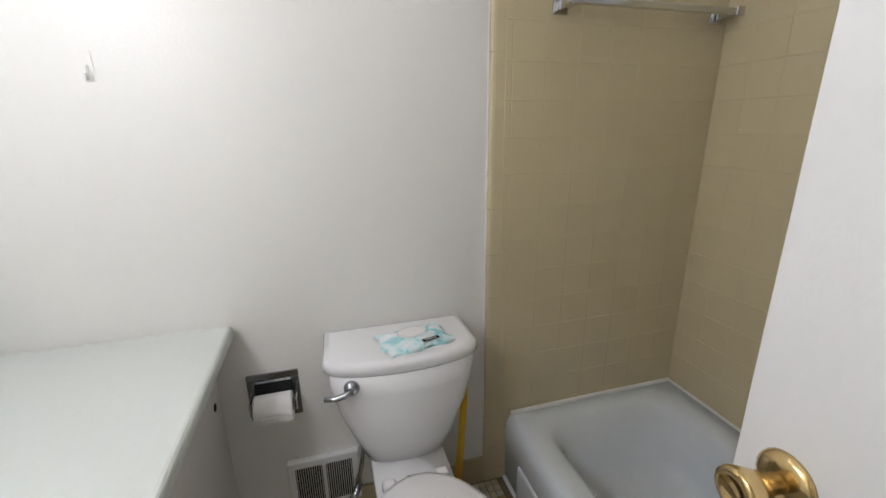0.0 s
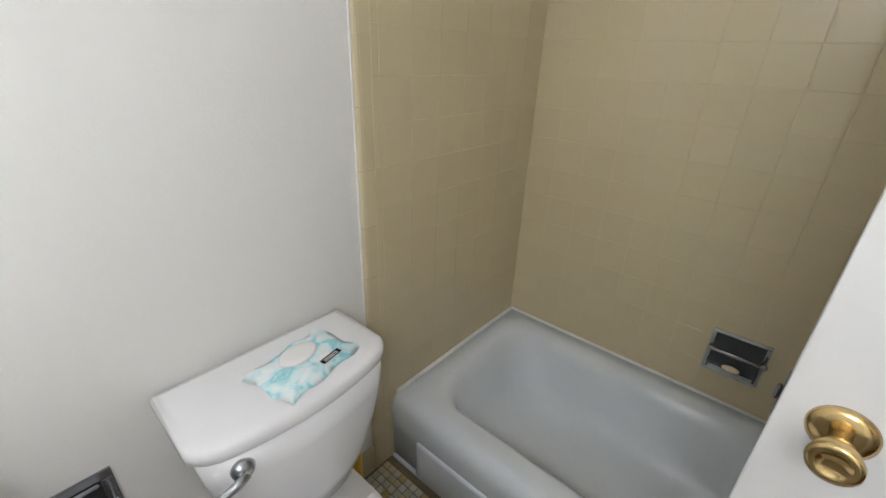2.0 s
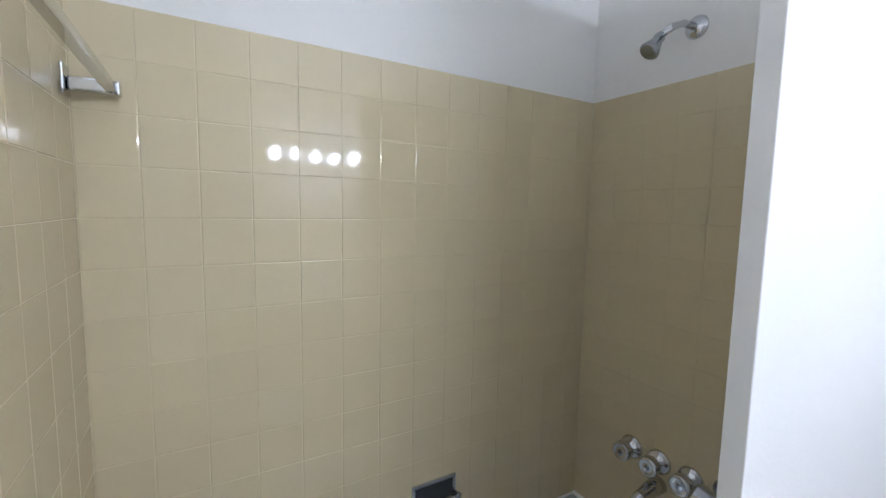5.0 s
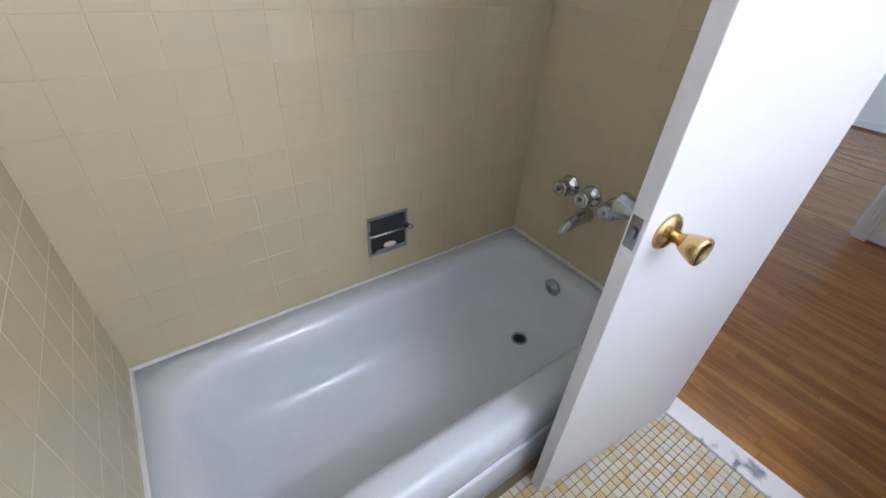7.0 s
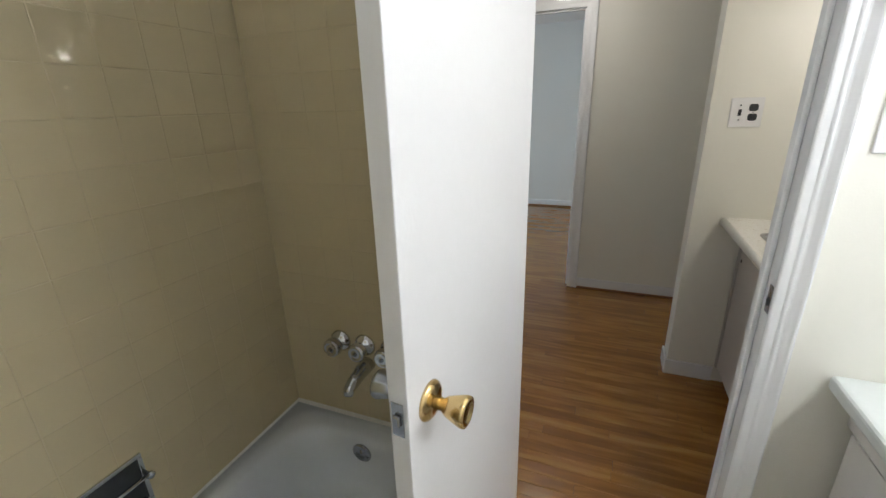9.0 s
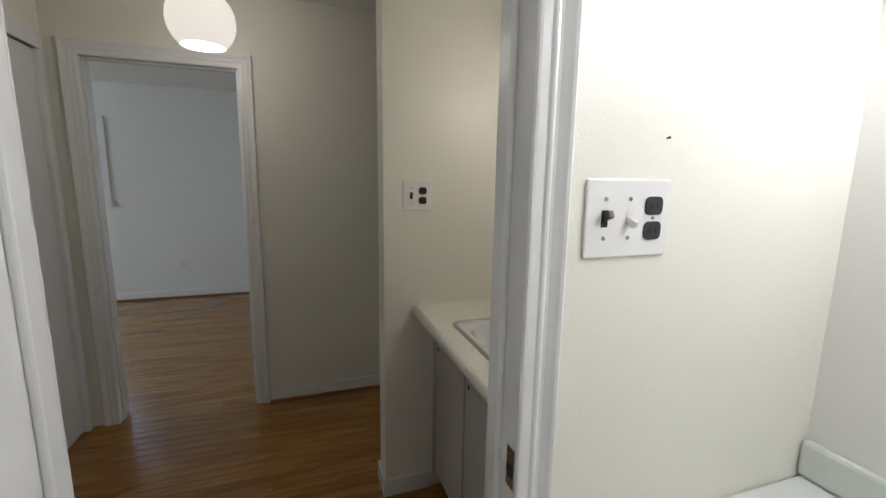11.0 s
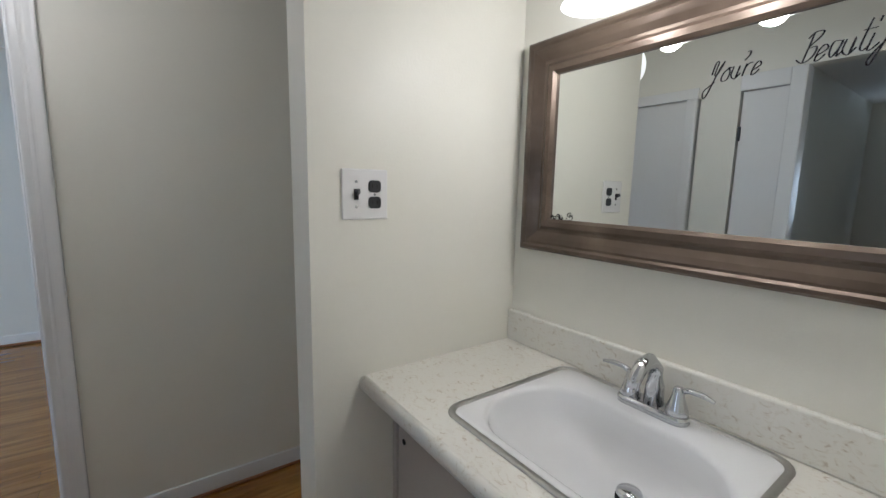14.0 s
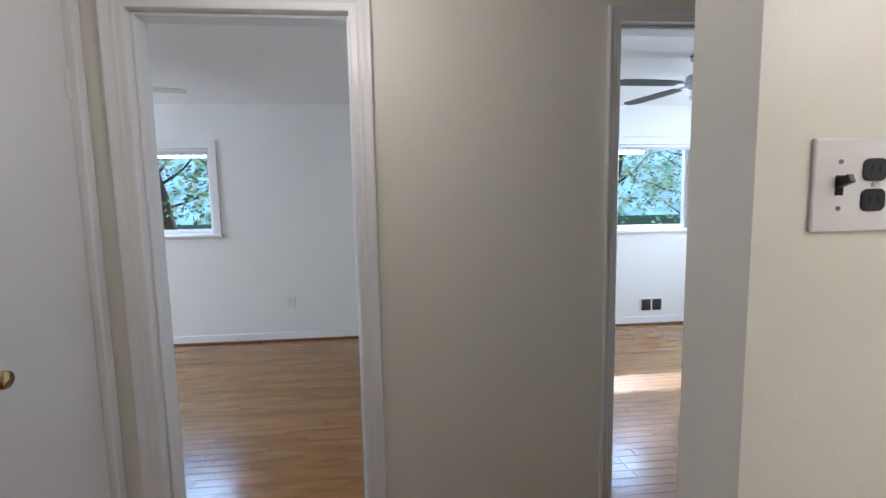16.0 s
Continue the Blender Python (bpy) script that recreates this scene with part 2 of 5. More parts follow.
ln.links.new(bsdf(LEAF).outputs[0], mixer.inputs[1])
ln.links.new(thin.outputs[0], mixer.inputs[2])
ln.links.new(mixer.outputs[0], ln.nodes["Material Output"].inputs[0])
BARK = mat("grey_bark", (0.13, 0.10, 0.075), 0.9, vary=0.3, scale=9, bump=0.6)
GRASS = mat("lawn", (0.07, 0.13, 0.035), 0.9, vary=0.3, scale=2, fine=0.2, bump=0.6)
# Dark steel colour carries the shade of the soap dish recess.
DARKSTEEL = mat("recess_shade_steel", (0.13, 0.14, 0.155), 0.3, 1.0, vary=0.2, fine=0.1)
SOAPM = mat("cream_soap", (0.75, 0.62, 0.45), 0.5)
FANDARK = mat("dark_fan_metal", (0.05, 0.045, 0.04), 0.35, 0.4)


# ---- mesh helpers ----
def link(name, bm, material, parent=None, label="", smooth=False, kind="", category=""):
    me = bpy.data.meshes.new(name)
    bmesh.ops.recalc_face_normals(bm, faces=bm.faces)
    bm.to_mesh(me)
    bm.free()
    if smooth:
        for p in me.polygons:
            p.use_smooth = True
    me.materials.append(material)
    ob = new(name, me)
    ob.parent = parent
    tagged(ob, label, category, "", kind)
    return ob


def part(name, bm, material, parent, label="", smooth=False):
    return link(name, bm, material, parent, label, smooth)


def structure(name, bm, material, label, smooth=False, category=""):
    return link(name, bm, material, None, label, smooth, "structure", category)


def thing(name, label, category, x=0, y=0, z=0, rz=0, group=""):
    ob = new(name)
    ob.matrix_basis = pose(x, y, z, 0, 0, rz)
    return tagged(ob, label, category, group)


def box(x0, y0, z0, x1, y1, z1, bevel=0.0, bm=None, seg=2):
    """A box, with rounded edges if asked, added to bm or to a new one."""
    one = bmesh.new()
    bmesh.ops.create_cube(one, size=1)
    sx, sy, sz = abs(x1 - x0), abs(y1 - y0), abs(z1 - z0)
    for v in one.verts:
        v.co = Vector((v.co.x * sx + (x0 + x1) / 2, v.co.y * sy + (y0 + y1) / 2, v.co.z * sz + (z0 + z1) / 2))
    if bevel:
        bmesh.ops.bevel(one, geom=one.edges[:], offset=min(bevel, sx * 0.49, sy * 0.49, sz * 0.49), segments=seg, affect="EDGES", profile=0.5)
    if bm is None:
        return one
    join(bm, one)
    return bm


def join(bm, other):
    me = bpy.data.meshes.new("joining")
    other.to_mesh(me)
    other.free()
    bm.from_mesh(me)
    bpy.data.meshes.remove(me)
    return bm


def lathe(profile, n=24, axis="z", at=(0, 0, 0), caps=True):
    """A turned shape from (radius, height) pairs, about the axis through at."""
    bm = bmesh.new()
    rings = []
    for r, h in profile:
        ring = []
        for k in range(n):
            a = 2 * math.pi * k / n
            c, s = r * math.cos(a), r * math.sin(a)
            p = {"z": (c, s, h), "y": (c, h, s), "x": (h, c, s)}[axis]
            ring.append(bm.verts.new(Vector(p) + Vector(at)))
        rings.append(ring)
    for a, b in zip(rings, rings[1:]):
        for k in range(n):
            bm.faces.new((a[k], a[(k + 1) % n], b[(k + 1) % n], b[k]))
    if caps:
        bm.faces.new(rings[0])
        bm.faces.new(rings[-1])
    return bm


def loft(loops, closed=True, caps=(True, True)):
    """A skin over loops of equally many points."""
    bm = bmesh.new()
    rows = [[bm.verts.new(p) for p in loop] for loop in loops]
    n = len(rows[0])
    for a, b in zip(rows, rows[1:]):
        for k in range(n if closed else n - 1):
            bm.faces.new((a[k], a[(k + 1) % n], b[(k + 1) % n], b[k]))
    if caps[0]:
        bm.faces.new(rows[0])
    if caps[1]:
        bm.faces.new(rows[-1])
    return bm


def round_rect(cx, cy, hx, hy, r, z, n=6):
    """A rounded rectangle at height z, as a loop of points."""
    pts = []
    r = min(r, hx * 0.98, hy * 0.98)
    for k, (sx, sy) in enumerate(((1, 1), (-1, 1), (-1, -1), (1, -1))):
        for i in range(n + 1):
            a = math.pi / 2 * (k + i / n)
            pts.append((cx + sx * (hx - r) + r * math.cos(a), cy + sy * (hy - r) + r * math.sin(a), z))
    return pts


def tube(points, radius, n=12):
    """A bent round bar through the points; radius may be a list."""
    pts = [Vector(p) for p in points]
    rad = radius if isinstance(radius, (list, tuple)) else [radius] * len(pts)
    loops = []
    up = Vector((0.13, 0.21, 0.97))
    for i, p in enumerate(pts):
        d = (pts[min(i + 1, len(pts) - 1)] - pts[max(i - 1, 0)]).normalized()
        s = d.cross(up).normalized()
        t = d.cross(s)
        loops.append([p + rad[i] * (math.cos(2 * math.pi * k / n) * s + math.sin(2 * math.pi * k / n) * t) for k in range(n)])
    return loft(loops)


def ball(x, y, z, r, sub=3):
    bm = bmesh.new()
    bmesh.ops.create_icosphere(bm, subdivisions=sub, radius=r, matrix=Matrix.Translation((x, y, z)))
    return bm


# ---- structure: bathroom ----
T = 0.11
structure("wall_north", box(W_BATH - T, N_BATH, 0, 0 + T, N_BATH + T, CEIL), PAINT, "smooth white painted bathroom wall behind the toilet")
structure("wall_east", box(0, S_OUT, 0, T, N_BATH, CEIL), PAINT, "white painted bathroom wall above the tub tile")
structure("wall_west", box(W_BATH - T, S_OUT, 0, W_BATH, N_BATH, CEIL), PAINT, "white painted bathroom wall over the counter")
JT = 0.02
bm = box(W_BATH - T, S_OUT, 0, DOOR_W - JT, S_IN, CEIL)
wall_south_a = structure("wall_south_1", bm, CREAM, "cream painted wall beside the bathroom doorway")
structure("wall_south_2", box(DOOR_E + JT, S_OUT, 0, -0.0002, S_IN, CEIL), PAINT, "white painted wall at the tap end of the tub")
structure("wall_south_3", box(DOOR_W - JT, S_OUT, DOOR_H + JT, DOOR_E + JT, S_IN, CEIL), PAINT, "white painted wall above the bathroom doorway")
structure("ceiling_bathroom", box(W_BATH - T, S_OUT, CEIL, T, N_BATH + T, CEIL + 0.1), CEILP, "flat white painted bathroom ceiling")


def casing(name, x0, x1, top, y, out, label, wide=0.07, left=True, right=True, thick=0.02):
    """Moulded door casing on a wall that faces along y: out is +1 or -1."""
    bm = bmesh.new()
    prof = [(0.0, 0.0), (0.0, 0.30), (0.05, 0.42), (0.12, 0.46), (0.34, 0.50), (0.40, 0.60), (0.46, 0.64), (0.52, 0.62), (0.60, 0.66),
            (0.74, 0.82), (0.84, 0.95), (0.92, 1.0), (0.97, 0.95), (1.0, 0.80), (1.0, 0.0)]
    for use, edge, side in ((left, x0, -1), (right, x1, 1)):
        if use:
            join(bm, loft([[(edge + side * u * wide, y + out * v * thick, z if z == 0 else top + u * wide) for u, v in prof] for z in (0, 1)]))
    join(bm, loft([[(x0 - u * wide * left, y + out * v * thick, top + u * wide) for u, v in prof], [(x1 + u * wide * right, y + out * v * thick, top + u * wide) for u, v in prof]]))
    return structure(name, bm, GLOSS, label, category="door casing")


def jamb(name, x0, x1, top, y0, y1, stop_y, label):
    bm = bmesh.new()
    box(x0 - JT, y0, 0, x0, y1, top + JT, 0.002, bm)
    box(x1, y0, 0, x1 + JT, y1, top + JT, 0.002, bm)
    box(x0, y0, top, x1, y1, top + JT, 0.002, bm)
    box(x0, stop_y, 0, x0 + 0.012, stop_y + 0.035, top, 0.004, bm)
    box(x1 - 0.012, stop_y, 0, x1, stop_y + 0.035, top, 0.004, bm)
    box(x0 + 0.012, stop_y, top - 0.012, x1 - 0.012, stop_y + 0.035, top, 0.004, bm)
    return structure(name, bm, GLOSS, label, category="door frame")


frame_1 = jamb("door_frame_1", DOOR_W, DOOR_E, DOOR_H, S_OUT - 0.002, S_IN + 0.002, -0.075, "glossy white painted jamb of the bathroom doorway")
part("strike_plate", box(DOOR_W + 0.0002, -0.02, 0.922, DOOR_W + 0.002, 0.004, 0.992, 0.006), DULLCHROME, frame_1, "worn steel strike plate")
part("strike_hole", lathe([(0.011, 0.0021), (0.011, 0.0026)], 16, "x", (DOOR_W, -0.008, 0.951)), HOLE_SHADE, frame_1)
casing("trim_bath", DOOR_W, DOOR_E, DOOR_H, S_IN, 1, "white moulded casing round the bathroom doorway", 0.057, True, False, 0.028)
casing("trim_hall", DOOR_W, DOOR_E, DOOR_H, S_OUT, -1, "white moulded casing on the hall side of the doorway", 0.068)
structure("threshold", box(DOOR_W, -0.06, -0.02, DOOR_E, 0.036, 0.008, 0.004), MARBLE, "grey-veined white marble threshold in the doorway", category="threshold")
structure("floor_bathroom", box(W_BATH, 0.0362, -0.06, 0, N_BATH, -0.003), DARKGROUT, "brown-grouted bathroom floor under small mosaic tiles", category="floor")
structure("floor_hall", box(-4.9, FAR_S, -0.08, 4.6, -0.0602, -0.004), DARKGAP, "dark seams under the oak strip floor", category="floor")
bm = box(W_BATH + 0.49, N_BATH - 0.012, 0, TILE_X + 0.0, N_BATH - 0.0003, 0.115, 0.005)
structure("baseboard_bathroom", bm, COVE, "tan cove base along the bathroom wall", category="baseboard")

# ---- structure: hall, nook and bedrooms ----
structure("wall_nook_back", box(NOOK_X - 0.04, NOOK_S - 0.125, 0, NOOK_X, S_OUT, CEIL), CREAM, "cream painted wall behind the hall vanity")
bm = box(-4.9, NOOK_S - 0.125, 0, NOOK_END, NOOK_S, CEIL)
structure("wall_nook_side", bm, CREAM, "cream painted end wall beside the hall vanity")
bm = box(NOOK_X + 0.45, NOOK_S + 0.0003, 0.0, NOOK_END + 0.012, NOOK_S + 0.012, 0.085, 0.004)
box(NOOK_END + 0.0003, NOOK_S - 0.137, 0.0, NOOK_END + 0.012, NOOK_S + 0.0003, 0.085, 0.004, bm)
structure("baseboard_nook", bm, GLOSS, "white painted baseboard round the nook wall", category="baseboard")
D1A, D1B, D1H = -0.862, -0.140, 1.998
D2A, D2B, D2H = -2.52, -1.833, 1.985
Y0, Y1 = HALL_S - 0.12, HALL_S
structure("wall_hall_1", box(D1B + JT, Y0, 0, 0.12, Y1, CEIL), CREAM, "cream painted hall wall beside a bedroom doorway")
structure("wall_hall_2", box(D2B + JT, Y0, 0, D1A - JT, Y1, CEIL), CREAM, "cream painted hall wall between two bedroom doorways")
structure("wall_hall_3", box(-4.9, Y0, 0, D2A - JT, Y1, CEIL), CREAM, "cream painted hall wall past the second doorway")
structure("wall_hall_4", box(D1A - JT, Y0, D1H + JT, D1B + JT, Y1, CEIL), CREAM, "cream painted wall above the bedroom doorway")
structure("wall_hall_5", box(D2A - JT, Y0, D2H + JT, D2B + JT, Y1, CEIL), CREAM, "cream painted wall above the second doorway")
jamb("door_frame_2", D1A, D1B, D1H, Y0 - 0.002, Y1 + 0.002, HALL_S - 0.06, "white painted jamb of the bedroom doorway")
jamb("door_frame_3", D2A, D2B, D2H, Y0 - 0.002, Y1 + 0.002, HALL_S - 0.06, "white painted jamb of the second bedroom doorway")
casing("trim_bedroom", D1A, D1B, D1H, Y1, 1, "white moulded casing round the bedroom doorway", 0.075)
casing("trim_bedroom_2", D2A, D2B, D2H, Y1, 1, "white moulded casing round the second bedroom doorway", 0.05)
bm = box(D2B + 0.052, Y1 + 0.0003, 0.012, D1A - 0.077, Y1 + 0.012, 0.085, 0.004)
structure("baseboard_hall", bm, GLOSS, "white painted baseboard along the hall wall", category="baseboard")
bm = box(D2B + 0.052, Y1 + 0.0003, 0, D1A - 0.077, Y1 + 0.018, 0.016, 0.006)
structure("shoe_moulding_hall", bm, WOODTRIM, "brown wood shoe moulding along the hall floor", category="moulding")
CLOSET_N = -1.33
structure("wall_closet", box(0.0, CLOSET_N, 0, 0.1, -1.56, CEIL), CREAM, "cream painted hall wall beside the closet door")
structure("wall_closet_top", box(0.0, -1.56, 2.0, 0.1, HALL_S, CEIL), CREAM, "cream painted wall above the closet door")
structure("wall_closet_side", box(0.1, CLOSET_N - 0.1, 0, 3.6, CLOSET_N, CEIL), CREAM, "cream painted wall of the side hall")
structure("wall_side_hall", box(T, S_OUT - 0.1, 0, 3.6, S_OUT, CEIL), CREAM, "cream painted far wall of the side hall")
structure("wall_side_end_1", box(3.5, CLOSET_N, 0, 3.6, -0.95, CEIL), CREAM, "cream painted end wall of the side hall")
structure("wall_side_end_2", box(3.5, -0.95, 2.0, 3.6, S_OUT - 0.1, CEIL), CREAM, "cream painted wall above the side hall opening")
structure("wall_side_room", box(4.4, -2.1, 0, 4.5, 1.0, CEIL), BEDWALL, "pale wall of the room past the side hall")
structure("wall_hall_west", box(-4.9, HALL_S, 0, -4.8, NOOK_S - 0.125, CEIL), CREAM, "cream painted west end of the hall")
structure("ceiling_hall", box(-4.9, HALL_S, CEIL, 4.6, S_OUT, CEIL + 0.1), CEILP, "flat white painted hall ceiling")
structure("ceiling_bedrooms", box(-4.9, FAR_S - 0.15, CEIL - 0.02, 4.6, Y1 - 0.0003, CEIL + 0.1), CEILP, "flat white painted bedroom ceiling")
W1 = (0.86, 2.05, 1.12, 1.95)
W2 = (-4.13, -3.27, 1.06, 1.965)
bm = bmesh.new()
FT = 0.15
for a, b, z0, z1 in ((-4.9, W2[0], 0, CEIL), (W2[1], W1[0], 0, CEIL), (W1[1], 4.6, 0, CEIL),
                     (W2[0], W2[1], 0, W2[2]), (W2[0], W2[1], W2[3], CEIL), (W1[0], W1[1], 0, W1[2]), (W1[0], W1[1], W1[3], CEIL)):
    box(a, FAR_S - FT, z0, b, FAR_S, z1, 0, bm)
structure("wall_bedroom_south", bm, BEDWALL, "pale painted outer bedroom wall with two windows")
structure("wall_between_bedrooms", box(-1.4, FAR_S, 0, -1.3, Y0, CEIL), BEDWALL, "pale painted wall between the two bedrooms")
structure("wall_bedroom_east", box(4.5, FAR_S, 0, 4.6, Y0, CEIL), BEDWALL, "pale painted east bedroom wall")
structure("wall_bedroom_west", box(-4.9, FAR_S, 0, -4.8, Y0, CEIL), BEDWALL, "pale painted west bedroom wall")
bm = box(-4.8, FAR_S + 0.0003, 0.012, -1.4, FAR_S + 0.012, 0.09, 0.004)
box(-1.3, FAR_S + 0.0003, 0.012, 4.5, FAR_S + 0.012, 0.09, 0.004, bm)
structure("baseboard_bedrooms", bm, GLOSS, "white painted bedroom baseboard", category="baseboard")
bm = box(-4.8, FAR_S + 0.0003, 0, -1.4, FAR_S + 0.02, 0.02, 0.006)
box(-1.3, FAR_S + 0.0003, 0, 4.5, FAR_S + 0.02, 0.02, 0.006, bm)
structure("shoe_moulding_bedrooms", bm, WOODTRIM, "brown wood shoe moulding along the bedroom floor", category="moulding")
# Unseen overhang, added and sized to trim the sun patch on the floor.
structure("eave", box(-5.2, FAR_S - FT - 0.95, 2.24, 5, FAR_S - FT, 2.32), GLOSS, "unseen white roof overhang sized to cut the window sun", category="eave")


def window(name, dims, label):
    x0, x1, z0, z1 = dims
    w = tagged(new(name), label, "window", "", "structure")
    bm = bmesh.new()
    c = 0.075
    for a, b, lo, hi in ((x0 - c, x0, z0 - 0.02, z1 + c), (x1, x1 + c, z0 - 0.02, z1 + c), (x0, x1, z1, z1 + c)):
        box(a, FAR_S, lo, b, FAR_S + 0.018, hi, 0.004, bm)
    part("casing", bm, GLOSS, w)
    part("sill", box(x0 - c - 0.02, FAR_S, z0 - 0.035, x1 + c + 0.02, FAR_S + 0.05, z0 - 0.005, 0.006), GLOSS, w)
    bm = bmesh.new()
    y0, y1 = FAR_S - 0.09, FAR_S - 0.05
    for a, b, lo, hi in ((x0, x0 + 0.045, z0, z1), (x1 - 0.045, x1, z0, z1), (x0 + 0.045, x1 - 0.045, z0, z0 + 0.045), (x0 + 0.045, x1 - 0.045, z1 - 0.045, z1)):
        box(a, y0, lo, b, y1, hi, 0.004, bm)
    part("window_frame", bm, GLOSS, w)
    p = part("pane", box(x0 + 0.045, FAR_S - 0.074, z0 + 0.045, x1 - 0.045, FAR_S - 0.068, z1 - 0.045), PANE, w)
    p.visible_shadow = False
    bm = bmesh.new()
    box(x0 + 0.01, FAR_S - 0.035, z1 - 0.03, x1 - 0.01, FAR_S - 0.005, z1 - 0.002, 0.003, bm)
    for k in range(5):
        box(x0 + 0.015, FAR_S - 0.033, z1 - 0.037 - 0.006 * k, x1 - 0.015, FAR_S - 0.008, z1 - 0.033 - 0.006 * k, 0, bm)
    part("raised_blind", bm, WHITEP, w, "raised white slatted blind")
    return w


window("window_1", W1, "white framed bedroom window with a raised blind")
window("window_2", W2, "white framed window of the second bedroom with a raised blind")

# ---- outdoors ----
# Emission puts outdoor brightness and blue sky glow into this plain backdrop.
FARWOODS = ramp_mat("glowing_distance", [(0.36, (0.10, 0.26, 0.20)), (0.46, (0.20, 0.38, 0.40)), (0.56, (0.26, 0.55, 0.88)), (0.75, (0.32, 0.64, 1.0))], 0.9, 0.35, 9, 0.6)
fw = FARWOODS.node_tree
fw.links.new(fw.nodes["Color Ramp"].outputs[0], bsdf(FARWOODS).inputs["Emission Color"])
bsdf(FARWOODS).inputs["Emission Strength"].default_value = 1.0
structure("backdrop", box(-75, -75, -1, 75, -74.5, 32), FARWOODS, "glowing backdrop coloured as hazy blue-green woods and sky", category="backdrop")
structure("ground", box(-80, -120, -0.9, 80, 40, -0.6), GRASS, "green lawn behind the house", category="ground")


def tree(x, y, height, spread, seed, n=1500):
    rng = random.Random(seed)
    t = thing("tree", "leafy green garden tree seen past the window", "tree", x, y, -0.6, 0, "garden trees")
    pts = [(0.12 * math.sin(i * 1.3 + seed), 0.1 * math.cos(i * 1.7), height * 0.75 * i / 6) for i in range(7)]
    bm = tube(pts, [0.2 - 0.024 * i for i in range(7)], 10)
    tips = []
    for k in range(9):
        a, h = k * 2.4 + seed, height * (0.28 + 0.055 * k)
        ex, ey, ez = spread * 0.7 * math.cos(a), spread * 0.7 * math.sin(a), h + height * 0.14
        join(bm, tube([(0, 0, h), (ex * 0.5, ey * 0.5, h + height * 0.05), (ex, ey, ez)], [0.045, 0.028, 0.010], 7))
        tips.append(Vector((ex, ey, ez)))
    part("trunk", bm, BARK, t, "grey-brown bark", True)
    verts, faces = [], []
    for k in range(n):
        c = rng.choice(tips) * rng.uniform(0.5, 1.1) + Vector((rng.gauss(0, 1), rng.gauss(0, 1), rng.gauss(0, 0.8))) * spread * 0.27
        c.z = max(c.z, 0.5)
        for _ in range(3):
            p = c + Vector((rng.gauss(0, 0.12), rng.gauss(0, 0.12), rng.gauss(0, 0.1)))
            u = Vector((rng.gauss(0, 1), rng.gauss(0, 1), rng.gauss(0, 0.6))).normalized()
            v = u.cross(Vector((rng.gauss(0, 1), rng.gauss(0, 1), rng.gauss(0, 1)))).normalized()
            s = rng.uniform(0.06, 0.12)
            i = len(verts)
            verts += [p - u * s, p + v * s * 0.45, p + u * s, p - v * s * 0.45]
            faces.append((i, i + 1, i + 2, i + 3))
    me = bpy.data.meshes.new("crown")
    me.from_pydata(verts, [], faces)
    me.materials.append(LEAF)
    crown = new("crown", me)
    crown.parent = t
    tagged(crown, kind="stuff")


tree(2.6, -10.5, 5.5, 2.2, 3, 260)
tree(5.2, -12.0, 6.0, 2.4, 8, 320)
tree(-7.2, -12.5, 6.5, 2.0, 5, 240)
tree(-11.5, -15.0, 5.0, 2.6, 11, 260)
tree(0.6, -14.0, 6.0, 2.4, 14, 260)

